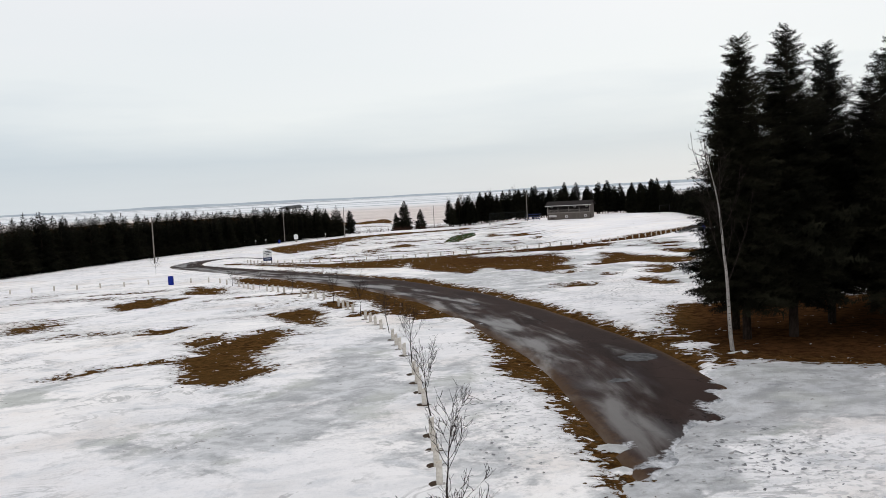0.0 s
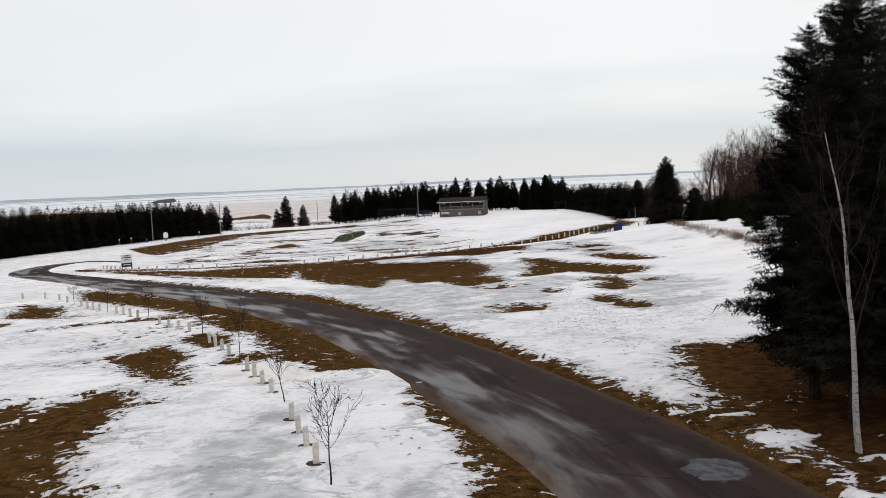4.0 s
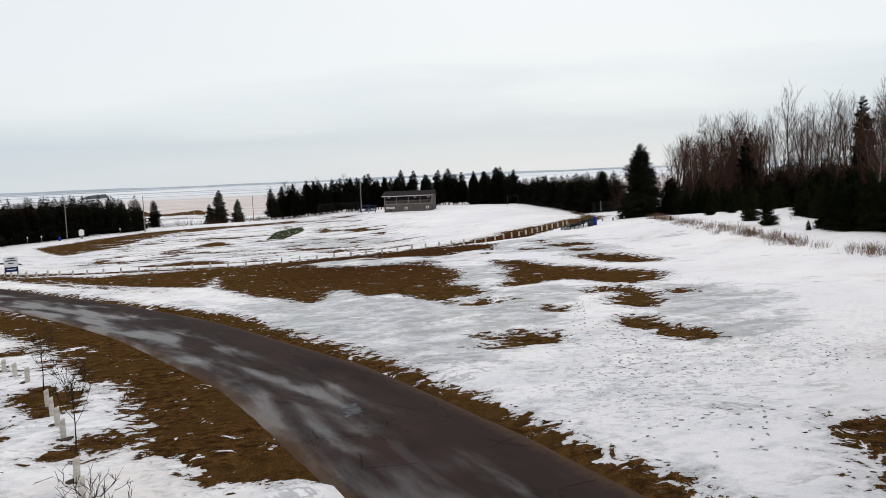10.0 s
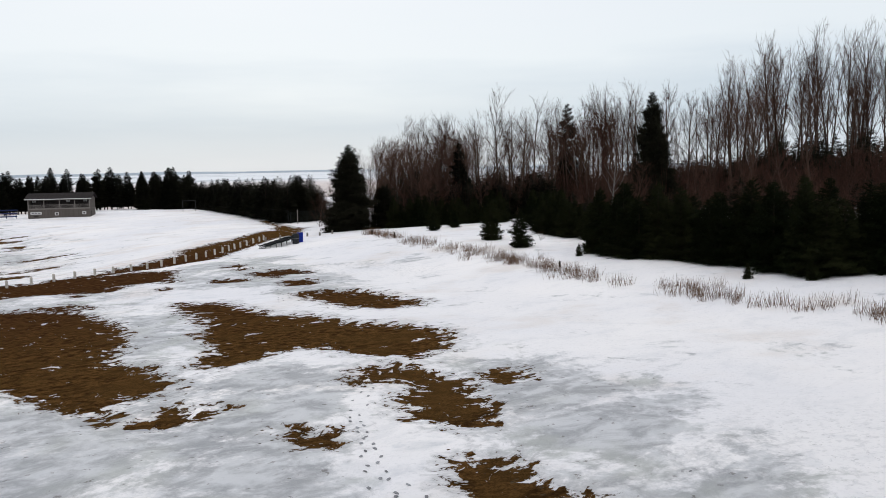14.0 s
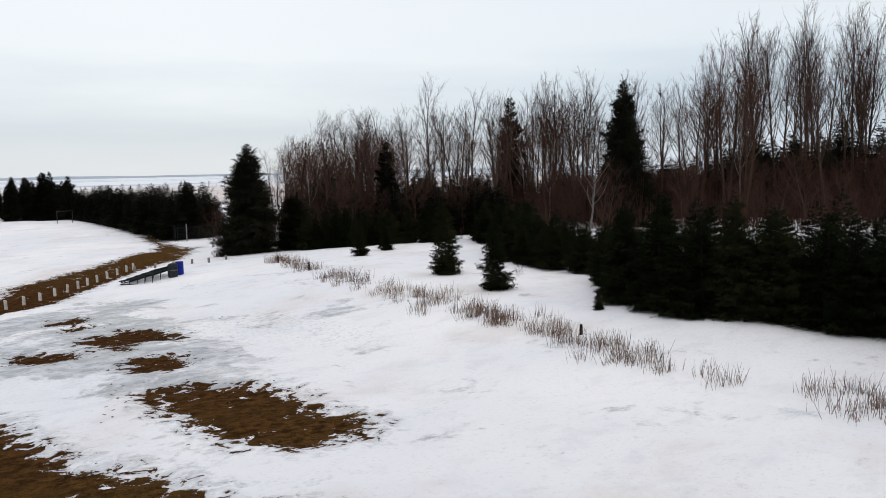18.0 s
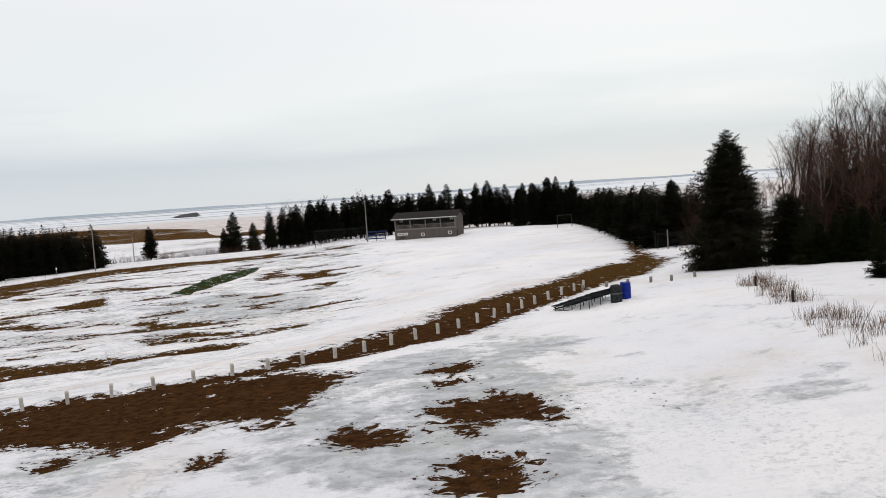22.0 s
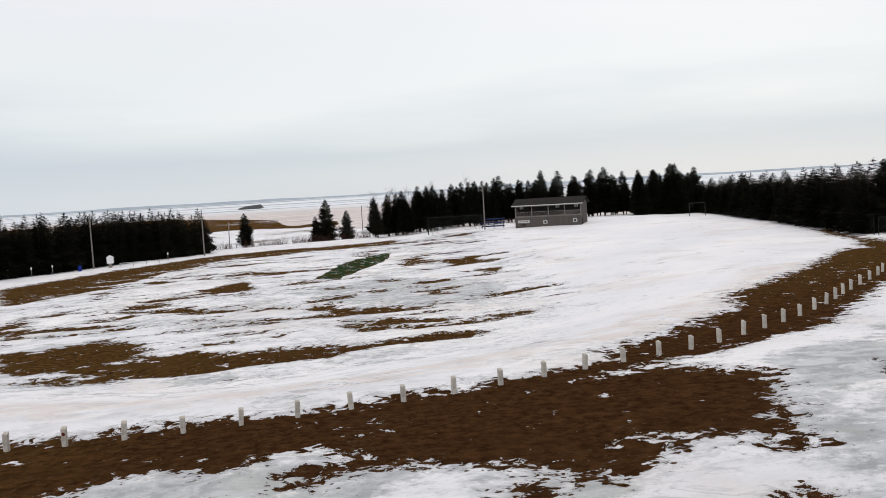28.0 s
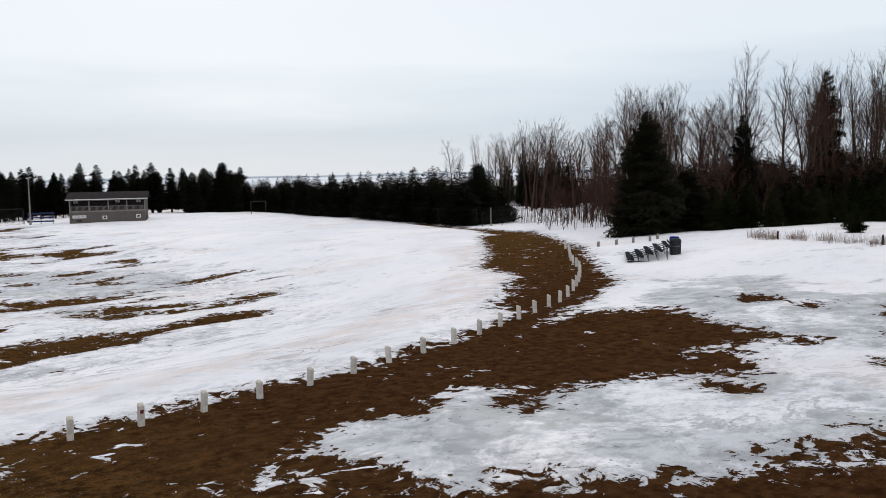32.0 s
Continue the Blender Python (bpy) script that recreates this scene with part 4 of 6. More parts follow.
def tops(px, py):
    """Heights of the snow or turf at many places."""
    px, py = np.asarray(px, float), np.asarray(py, float)
    bare, *_ = land_fields(px, py)
    road = outline_distance(px, py, [tuple(p) for p in road_line[::4]], closed=False) - ROAD_HALF
    return rise(px, py) + snow_depth(px, py, bare, road)


def top(x, y):
    return float(tops([x], [y])[0])


def land(x, y):
    """A quick height, without the snow's small unevenness."""
    return float(rise(x, y)) + 0.08


def build_road():
    d = np.gradient(road_line, axis=0)
    d /= np.hypot(d[:, 0], d[:, 1])[:, None]
    side = np.stack([d[:, 1], -d[:, 0]], 1)
    cols = np.linspace(-1, 1, 17)
    verts, across, along = [], [], []
    gk, gc = np.meshgrid(np.arange(len(road_line)) * 0.5, cols * 3, indexing="ij")
    wob = value_noise(gk, gc, 3.3, 12)
    for k, (p, s) in enumerate(zip(road_line, side)):
        for c in cols:
            w = ROAD_HALF + 0.10 * wob[k, cols.tolist().index(c)]
            q = p + s * c * w
            verts.append((q[0], q[1], 0.0))
            across.append(c * w), along.append(k * 0.5)
    v = np.array(verts)
    slush = slush_over(v[:, 0], v[:, 1])
    crown = 0.05 * (1 - (np.array(across) / ROAD_HALF) ** 2)
    v[:, 2] = rise(v[:, 0], v[:, 1]) + 0.07 + crown - 0.12 * (np.abs(np.array(across)) > ROAD_HALF * 0.97) - 0.30 * sstep(0.0, 1.2, np.array(slush))
    n = len(cols)
    faces = [(r * n + c, r * n + c + 1, (r + 1) * n + c + 1, (r + 1) * n + c) for r in range(len(road_line) - 1) for c in range(n - 1)]
    me = mesh_from("road", v, faces, M_ROAD, True)
    frost = np.zeros(len(v))
    for cx, cy, rx, ry in FROST:
        frost = np.maximum(frost, 1.5 - np.hypot((v[:, 0] - cx) / rx, (v[:, 1] - cy) / ry))
    for name, values in (("across", across), ("along", along), ("slush", slush), ("frost", np.maximum(frost, 0))):
        me.attributes.new(name, "FLOAT", "POINT").data.foreach_set("value", np.array(values, np.float32))
    tagged(new("road", me), "wet dark asphalt park road with pale streaks", "road", kind="structure")


def build_sea():
    """The frozen bay: rings of a wide sheet that reaches the far shore."""
    verts, faces = [], []
    radii, n = [0, 300, 600, 900, 1200, 1600, 2000, 2400, 2800, 3200, 3600, 4000, 4300, 4560], 96
    for r in radii:
        z = -14.6 + 17.5 * float(sstep(1500, 5200, r))
        for i in range(n):
            verts.append((r * math.sin(2 * math.pi * i / n), r * math.cos(2 * math.pi * i / n), z))
    for k in range(len(radii) - 1):
        for i in range(n):
            j = (i + 1) % n
            faces.append((k * n + i, (k + 1) * n + i, (k + 1) * n + j, k * n + j))
    tagged(new("water", mesh_from("water", verts, faces[n:] + [(i, n + i, n + (i + 1) % n) for i in range(n)], M_SEA, True)), "frozen sea covered with pinkish pack ice, haze painted in far out", "sea ice", kind="structure")
    # the opposite shore, on the horizon, with haze put into its colour
    verts, faces = [], []
    n = 240
    for i in range(n + 1):
        a = radians(-75 + 165 * i / n)
        r = 4540
        h = 12.2 + 2.2 * math.sin(i * 0.16) + 1.3 * math.sin(i * 0.53 + 1) + 0.6 * math.sin(i * 1.31)
        for rr, z in ((r, -1.0), (r + 25, h * 0.7), (r + 60, h)):
            verts.append((rr * math.sin(a), rr * math.cos(a), z))
    for i in range(n):
        for j in range(2):
            faces.append((i * 3 + j, i * 3 + j + 1, i * 3 + j + 4, i * 3 + j + 3))
    tagged(new("backdrop", mesh_from("backdrop", verts, faces, M_COAST, True)), "low opposite shore on the horizon, painted grey-blue for haze", "shore", kind="structure")


build_ground()
build_road()
build_sea()


# ---- trees ----
def leafy(name, twigs, ribs, material, rng):
    """Flat sprays of needles: each twig is a small fishbone of blades."""
    o, d, s, ln, w = [np.array(a) for a in zip(*twigs)]
    ln, w = ln[:, None], w[:, None]
    tris = []
    for j in range(ribs):
        a = j / ribs
        for sign in (-1, 1):
            p0 = o + d * ln * a
            p1 = o + d * ln * (a + 0.75 / ribs)
            jig = rng.uniform(0.35, 1.35, (len(o), 1))
            tip = o + d * ln * (a + 1.1 / ribs) + s * sign * w * jig * (1.05 - 0.6 * a) + rng.normal(0, 0.085, (len(o), 3)) * ln
            tris.append(np.stack([p0, p1, tip], 1))
    v = np.concatenate(tris).reshape(-1, 3)
    return mesh_from(name, v, np.arange(len(v)).reshape(-1, 3), material)


def conifer_meshes(h, r, base, branches, sub, ribs, seed, material, droop=-0.18, slim=0.8, gap=0.0, lush=1.0, wild=0.13, bunch=0.62, fan=1.0):
    """Trunk and crown meshes of one spruce or fir."""
    rng = np.random.RandomState(seed)
    twigs, limbs = [], []
    lump = rng.uniform(0.72, 1.18, 24)
    for i in range(branches):
        f = 1 - (1 - (i + rng.uniform(0, 1)) / branches) ** bunch
        f = min(f, 0.992)
        z = base + (h - base) * f
        a = i * 2.39996 + rng.uniform(-0.5, 0.5)
        reach = r * ((1 - f) ** slim) * (0.62 + 0.38 * sstep(0.0, 0.10, f)) + 0.12
        length = reach * rng.uniform(0.70, 1.12) * lump[int(f * 11) * 2 + int(a % 6.283 > 3.14)]
        if rng.rand() < gap:
            length *= 0.45
        pitch = droop * (1 - f) + 0.45 * f + rng.uniform(-wild, wild)
        d = np.array([math.cos(a) * math.cos(pitch), math.sin(a) * math.cos(pitch), math.sin(pitch)])
        side = np.array([-math.sin(a), math.cos(a), 0.0])
        root = np.array([0, 0, z])
        if len(limbs) < 70 and length > 0.7:
            limbs.append((root, root + d * length * 0.8, 0.03 * h / 12))
        for j in range(sub + 1):
            u = (j + 0.8) / (sub + 0.6) if j < sub else 0.70
            p = root + d * length * u * 0.88 + np.array([0, 0, 0.10 * length * u * u])
            tl = (length * (0.50 - 0.30 * u) + 0.14) * lush
            for sgn in ((-1, 1) if j < sub else (0,)):
                td = d * 0.8 + side * sgn * 0.8 + np.array([0, 0, rng.uniform(-0.45, 0.10)])
                td /= np.linalg.norm(td)
                ts = np.cross(td, [0, 0, 1.0])
                ts = ts / (np.linalg.norm(ts) + 1e-6) * 0.75 + np.array([0, 0, rng.uniform(-0.9, 0.3)])
                twigs.append((p, td, ts, tl * rng.uniform(0.75, 1.25), tl * rng.uniform(0.36, 0.58) * fan))
    for k in range(6):
        twigs.append((np.array([0, 0, h - 0.25 - 0.13 * k]), np.array([math.cos(k * 2.1) * 0.25, math.sin(k * 2.1) * 0.25, 0.95]), np.array([math.cos(k * 2.1 + 1), math.sin(k * 2.1 + 1), 0.3]), 0.45, 0.10))
    bm = tube((0, 0, -0.3), (0, 0, h * 0.97), 0.012 * h + 0.05, 0.015, 9)
    for a, b, rad in limbs:
        tube(a, b, rad, rad * 0.25, 4, bm)
    me = bpy.data.meshes.new("trunk")
    bm.to_mesh(me)
    bm.free()
    me.materials.append(M_BARK)
    return me, leafy("crown", twigs, ribs, material, rng)


def prisms(name, segs, material, sides):
    """Tapered bars, one for each (a, b, ra, rb)."""
    a, b, ra, rb = [np.array(s) for s in zip(*segs)]
    d = b - a
    d /= np.linalg.norm(d, axis=1)[:, None] + 1e-9
    ref = np.where(np.abs(d[:, 2:3]) > 0.9, np.array([[1.0, 0, 0]]), np.array([[0, 0, 1.0]]))
    s = np.cross(d, ref)
    s /= np.linalg.norm(s, axis=1)[:, None]
    t = np.cross(d, s)
    ang = 2 * math.pi * np.arange(sides) / sides
    ring = s[:, None, :] * np.cos(ang)[None, :, None] + t[:, None, :] * np.sin(ang)[None, :, None]
    lo = a[:, None, :] + ring * ra[:, None, None]
    hi = b[:, None, :] + ring * rb[:, None, None]
    v = np.concatenate([lo, hi], 1).reshape(-1, 3)
    base = np.arange(len(a)) * 2 * sides
    # a bar that goes on from the one before shares its ring
    steep = np.abs(d[:, 2]) > 0.9
    joined = np.concatenate([[False], np.all(a[1:] == b[:-1], axis=1) & (steep[1:] == steep[:-1])])
    low = np.where(joined, base - sides, base)
    faces = np.concatenate([np.stack([low + i, low + (i + 1) % sides, base + sides + (i + 1) % sides, base + sides + i], 1) for i in range(sides)])
    used, faces = np.unique(faces, return_inverse=True)
    return mesh_from(name, v[used], faces.reshape(-1, 4), material, True)


def bare_tree_meshes(h, seed, stem=0.34, spreading=0.5, thick=1.0, limbs=15, bark=None, fine=1.0, lean=0.05, fuzz=None, dark=False, wander=0.03, rise_up=0.16):
    """Trunk with limbs, and the twigs, of one leafless tree."""
    rng = np.random.RandomState(seed)
    wood, twigs = [], []

    def shoot(p, d, length, r, n, up, out, wander, tip=0.35):
        pts = [p]
        for k in range(n):
            d = d + rng.normal(0, wander, 3) + np.array([0, 0, up])
            d = d / np.linalg.norm(d)
            q = p + d * length / n
            r0, r1 = r * (1 - (1 - tip) * k / n), r * (1 - (1 - tip) * (k + 1) / n)
            out.append((p, q, r0, r1))
            p = q
            pts.append(p)
        return pts, d

    r0, slight = 0.0105 * h * thick, min(1.0, h / 4.4)
    trunk, _ = shoot(np.array([0, 0, -0.2]), np.array([rng.normal(0, lean), rng.normal(0, lean), 1.0]), h * 0.93, r0, 12, 0.08, wood, wander, 0.10)
    for i in range(limbs):
        f = stem + (0.97 - stem) * (i + rng.uniform(0, 0.8)) / limbs
        k = min(int(f * 12), 11)
        p = trunk[k] + (trunk[k + 1] - trunk[k]) * (f * 12 - k)
        a = i * 2.4 + rng.uniform(-0.5, 0.5)
        lift = rng.uniform(0.55, 1.1)
        d = np.array([math.cos(a) * spreading * 1.6, math.sin(a) * spreading * 1.6, lift])
        d /= np.linalg.norm(d)
        length = h * (0.37 - 0.26 * f) * rng.uniform(0.65, 1.25) + 0.5
        br, _ = shoot(p, d, length, r0 * (1.05 - f) * (0.26 if dark else 0.38) + 0.010 * slight, 5, rise_up, twigs if dark else wood, 0.085, 0.25)
        for j in range(int(9 * fine)):
            u = rng.uniform(0.2, 1.0)
            kk = min(int(u * 5), 4)
            q = br[kk] + (br[kk + 1] - br[kk]) * (u * 5 - kk)
            td = br[kk + 1] - br[kk]
            td = td / np.linalg.norm(td) + rng.normal(0, 0.42, 3)
            td /= np.linalg.norm(td)
            tw, _ = shoot(q, td, length * rng.uniform(0.22, 0.5), (0.013 + 0.004 * h / 12) * slight, 3, 0.12, twigs, 0.16, 0.4)
            for _k in range(int(4 * fine)):
                s = tw[rng.randint(1, 4)]
                sd = tw[-1] - tw[0]
                sd = sd / np.linalg.norm(sd) + rng.normal(0, 0.5, 3)
                shoot(s, sd / np.linalg.norm(sd), length * rng.uniform(0.10, 0.24), 0.011 * slight, 2, 0.1, twigs, 0.14, 0.5)
    return prisms("trunk", wood, bark or M_GREYBARK, 6), prisms("crown", twigs, fuzz or M_TWIG, 3)


def plant(kind, meshes, x, y, turn, size, label, category, group="", sink=0.0, z=None, names=("trunk", "crown"), tilt=0.0):
    z = land(x, y) if z is None else z
    root = thing(kind, Matrix.LocRotScale((x, y, z - sink), Euler((tilt, tilt * 0.6, turn)), (size[0], size[0], size[1])), label, category, group)
    for nm, me in zip(names, meshes):
        part(nm, me, None, root)
    return root


tr = np.random.RandomState(11)
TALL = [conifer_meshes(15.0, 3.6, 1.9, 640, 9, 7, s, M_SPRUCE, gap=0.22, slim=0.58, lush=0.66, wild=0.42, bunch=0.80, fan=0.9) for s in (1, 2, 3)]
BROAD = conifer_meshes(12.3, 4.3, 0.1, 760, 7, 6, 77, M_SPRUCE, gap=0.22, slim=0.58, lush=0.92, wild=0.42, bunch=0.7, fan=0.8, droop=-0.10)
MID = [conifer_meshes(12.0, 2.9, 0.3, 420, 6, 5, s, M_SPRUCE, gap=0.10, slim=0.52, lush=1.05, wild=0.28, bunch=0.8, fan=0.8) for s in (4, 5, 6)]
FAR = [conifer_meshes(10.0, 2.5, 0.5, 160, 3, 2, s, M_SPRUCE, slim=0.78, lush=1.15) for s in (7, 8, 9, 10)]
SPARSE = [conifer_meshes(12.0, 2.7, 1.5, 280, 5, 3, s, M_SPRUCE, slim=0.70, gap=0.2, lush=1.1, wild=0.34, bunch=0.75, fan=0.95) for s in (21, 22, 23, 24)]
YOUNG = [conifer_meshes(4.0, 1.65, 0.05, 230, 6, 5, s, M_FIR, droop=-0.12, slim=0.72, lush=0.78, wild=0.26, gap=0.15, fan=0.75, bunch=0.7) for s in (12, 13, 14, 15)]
POPLAR = [bare_tree_meshes(20.0, s, limbs=22, stem=0.42, spreading=0.34, fine=0.8) for s in (31, 32, 33, 34, 35, 30)]
PALE = [bare_tree_meshes(15.0, s, bark=M_BIRCH, stem=0.36, limbs=15, spreading=0.32, fine=0.8) for s in (41, 42)]
THIN = [bare_tree_meshes(20.0, s, limbs=20, stem=0.44, spreading=0.32, fine=0.6) for s in (36, 37, 38, 39)]
BRUSH = [bare_tree_meshes(7.0, s, stem=0.08, spreading=0.5, limbs=14, thick=0.6, lean=0.12, fine=0.8, wander=0.05) for s in (44, 45, 46)]
SHRUB = [bare_tree_meshes(3.0, s, stem=0.05, spreading=0.8, limbs=12, thick=0.7, fine=0.8, lean=0.25) for s in (51, 52, 53)]

# the stand of tall spruces beside the road
SPRUCE_LABEL = "tall dark spruce standing in bare turf beside the road"
# the outermost trees stand out of view, added to shade the turf
for i, (x, y, hh, w) in enumerate(((15.4, 44.4, 15.2, 1.0), (15.9, 47.6, 13.4, 1.0), (17.8, 44.4, 15.6, 1.1), (21.2, 47.6, 15.0, 1.0), (24.6, 46.8, 15.4, 1.05),
                                   (28.6, 49.4, 14.6, 1.0), (22.6, 42.4, 13.0, 0.9), (27.5, 43.6, 15.0, 1.0), (32.5, 47.0, 14.2, 1.0), (25.5, 51.5, 13.5, 1.1), (31.0, 52.5, 14.0, 1.1), (36.5, 44.5, 14.5, 1.1), (37.0, 50.5, 13.8, 1.1), (31.5, 41.6, 14.0, 1.0), (41.0, 47.5, 14.4, 1.1), (40.5, 53.5, 13.6, 1.1), (34.5, 55.5, 13.8, 1.1))):
    plant("spruce_tree", TALL[i % 3], x, y, i * 1.9, (w, hh / 15.0), SPRUCE_LABEL, "spruce tree", "spruces beside the road")
birch = bare_tree_meshes(10.4, 61, stem=0.34, spreading=0.34, thick=1.05, fine=0.55, fuzz=M_SAPLING, wander=0.035, limbs=12, bark=M_BIRCH, lean=0.0, dark=True)
plant("birch_tree", birch, 13.7, 41.6, 0.6, (1.0, 1.0), "slender white-barked birch leaning against the dark spruces", "birch tree", names=("trunk", "crown")).rotation_euler = (-0.03, -0.065, 0.6)

# dark plantation along the low side of the park
FOREST_EDGE = spline([(-112, 128), (-98, 150), (-86, 175), (-79, 226), (-67, 264), (-54, 298), (-39, 327), (-35, 333)], 2.2)
def mass(name, items, label, category):
    """Many copies of meshes joined into one uncounted mass."""
    vs, fs, mats, at, slots = [], [], [], 0, []
    for me, m in items:
        co = np.empty(len(me.vertices) * 3, np.float32)
        me.vertices.foreach_get("co", co)
        co = co.reshape(-1, 3) @ np.array(m.to_3x3()).T + np.array(m.translation)
        ix = np.empty(len(me.loops), np.int32)
        me.loops.foreach_get("vertex_index", ix)
        vs.append(co), fs.append(ix.reshape(-1, 3) + at)
        at += len(co)
    tagged(new(name, mesh_from(name, np.concatenate(vs), np.concatenate(fs), M_SPRUCE)), label, category, kind="stuff")


back = []
for row in range(4):
    for i, (x, y) in enumerate(FOREST_EDGE[row % 2::2] if row > 1 else FOREST_EDGE):
        x, y = x - 2.5 - 4.2 * row + tr.uniform(-1, 1), y + 0.6 * row + tr.uniform(-1, 1)
        turn, size = tr.uniform(0, 6.28), (tr.uniform(1.2, 1.5), tr.uniform(0.90, 1.18) * (1.13 if y < 200 else 1.06))
        if row > 1:
            back.append((FAR[i % 4][1], Matrix.LocRotScale((x, y, land(x, y)), Euler((0, 0, turn)), (size[0], size[0], size[1]))))
        else:
            plant("spruce_tree", FAR[tr.randint(4)], x, y, turn, size, "dense dark spruce at the plantation edge", "spruce tree", "plantation spruces")
mass("plantation", back, "dense dark spruce plantation behind the edge", "plantation")

# behind the clubhouse and along the far side of the pitch
for i in range(112):
    x = 5 + 87 * (i + tr.uniform(-2.6, 2.6)) / 111
    y = 337 + tr.uniform(0, 16) + (6 if 34 < x < 56 else 0)
    size = tr.uniform(0.60, 1.02) * (1.12 if tr.rand() < 0.2 else 1.0)
    plant("spruce_tree", SPARSE[i % 4], x, y, tr.uniform(0, 6.28), (size * tr.uniform(1.0, 1.3), size), "open-stemmed spruce in the row behind the clubhouse", "spruce tree", "spruces behind the clubhouse")
for x, y, s in ((-41.5, 402, 1.0), (-17.5, 431, 1.35), (-9.5, 424, 0.95), (-22, 437, 0.9)):
    plant("spruce_tree", SPARSE[int(s * 20) % 4], x, y, s, (1.35 * s, s), "lone dark spruce below the pitch", "spruce tree", "lone spruces")
for x, y, size in ((79.5, 328.0, 1.05), (84.4, 332.0, 0.8), (76.6, 333.0, 0.95), (71.9, 329.0, 0.85), (82.0, 329.0, 0.9)):
    plant("spruce_tree", MID[int(x) % 3], x, y, x, (1.15 * size, size), "dense tall spruce at the end of the row", "spruce tree", "spruces behind the clubhouse")
HEDGE = spline([(89, 338), (84.5, 300), (78.2, 262), (71.6, 226), (68, 209)], 1.9)
hedge_back = []
for k in range(3):
    for x, y in HEDGE:
        if k:
            w = tr.uniform(0.95, 1.25)
            x, y = x + 3.0 * k + tr.uniform(-0.8, 0.8), y + tr.uniform(-0.8, 0.8)
            hedge_back.append((FAR[tr.randint(4)][1], Matrix.LocRotScale((x, y, land(x, y)), Euler((0, 0, k + x)), (w, w, tr.uniform(0.50, 0.90)))))
            continue
        plant("fir_tree", FAR[tr.randint(4)], x + 3.0 * k + tr.uniform(-0.8, 0.8), y + tr.uniform(-0.8, 0.8), tr.uniform(0, 6.28), (tr.uniform(0.95, 1.25), tr.uniform(0.50, 0.90)),
              "bushy dark fir in the hedge behind the fence", "fir tree", "hedge firs")

mass("hedge_depth", hedge_back, "dense dark firs deep in the hedge", "hedge")

# the big spruce at the corner
plant("spruce_tree", BROAD, 62.0, 173.6, 0.4, (1.0, 1.0), "broad dark spruce with branches down to the snow", "spruce tree")
plant("spruce_tree", MID[1], 71.3, 212.5, 1.4, (0.95, 0.72), "bushy dark spruce at the end of the hedge", "spruce tree")
plant("spruce_tree", MID[2], 67.0, 172.6, 2.2, (1.0, 0.52), "low bushy spruce beside the broad one", "spruce tree")
for x, y in spline([(66.5, 169.5), (70.0, 166.5), (73.5, 162), (77.5, 157)], 2.0):
    for k in range(2):
        plant("fir_tree", YOUNG[tr.randint(4)], x + 1.8 * k + tr.uniform(-0.6, 0.6), y + 1.6 * k + tr.uniform(-0.6, 0.6), tr.uniform(0, 6.28), (tr.uniform(0.8, 1.1), tr.uniform(0.75, 1.15)),
              "bushy dark fir at the foot of the leafless woods", "fir tree", "woodland edge firs")
for x, y in spline([(74, 181), (79, 176), (84, 168), (90, 160)], 1.9):
    for k in range(2):
        plant("fir_tree", FAR[tr.randint(4)], x + 2.6 * k + tr.uniform(-0.7, 0.7), y + 1.8 * k + tr.uniform(-0.7, 0.7), tr.uniform(0, 6.28), (tr.uniform(0.9, 1.2), tr.uniform(0.40, 0.66)),
              "bushy dark fir at the foot of the leafless woods", "fir tree", "woodland edge firs")

# mixed woods on the high side
EDGE = [(70, 196), (78, 182), (88, 166), (97, 148), (101, 130), (104, 110), (108, 86), (112, 60)]
edge_line = spline(EDGE, 1.0)
for i in range(250):
    x, y = edge_line[tr.randint(len(edge_line))]
    deep = 44 * tr.rand() ** 0.8
    x, y = x + deep * 0.85 + tr.uniform(-2, 2), y + deep * 0.4 + tr.uniform(-2, 2)
    size = tr.uniform(0.80, 1.10) * (0.70 + 0.20 * float(sstep(5, 30, deep))) * (1.0 if y - 0.4 * deep > 178 else 1.10 if y - 0.4 * deep > 140 else 1.36)
    if tr.rand() < 0.10:
        plant("birch_tree", PALE[tr.randint(2)], x, y, tr.uniform(0, 6.28), (1, size * 0.95), "leafless pale-stemmed birch in the woods", "birch tree", "woodland trees", tilt=tr.uniform(-0.06, 0.06))
    else:
        plant("poplar_tree", POPLAR[tr.randint(6)] if deep < 26 else THIN[tr.randint(4)], x, y, tr.uniform(0, 6.28), (1, size), "tall leafless grey-brown poplar in the woods", "poplar tree", "woodland trees", tilt=tr.uniform(-0.03, 0.03))
plant("birch_tree", PALE[0], 79.2, 138.6, 1.0, (0.9, 0.62), "white-stemmed birch before the dark woods", "birch tree", "woodland trees", tilt=0.05)
plant("poplar_tree", POPLAR[1], 98.8, 187.0, 0.4, (1.15, 1.08), "tall leafless grey-brown poplar above the others", "poplar tree", "woodland trees")
line2 = spline([(83, 207), (96, 232), (113, 265), (130, 300)], 1.0)
for i in range(48):
    x, y = line2[tr.randint(len(line2))]
    deep = tr.uniform(0, 24)
    x, y = x + deep * 0.85 + 1, y - deep * 0.35
    plant("poplar_tree", THIN[tr.randint(4)], x, y, tr.uniform(0, 6.28), (0.95, tr.uniform(0.62, 0.84)), "tall leafless grey-brown poplar beyond the fence", "poplar tree", "woodland trees", tilt=tr.uniform(-0.05, 0.05))
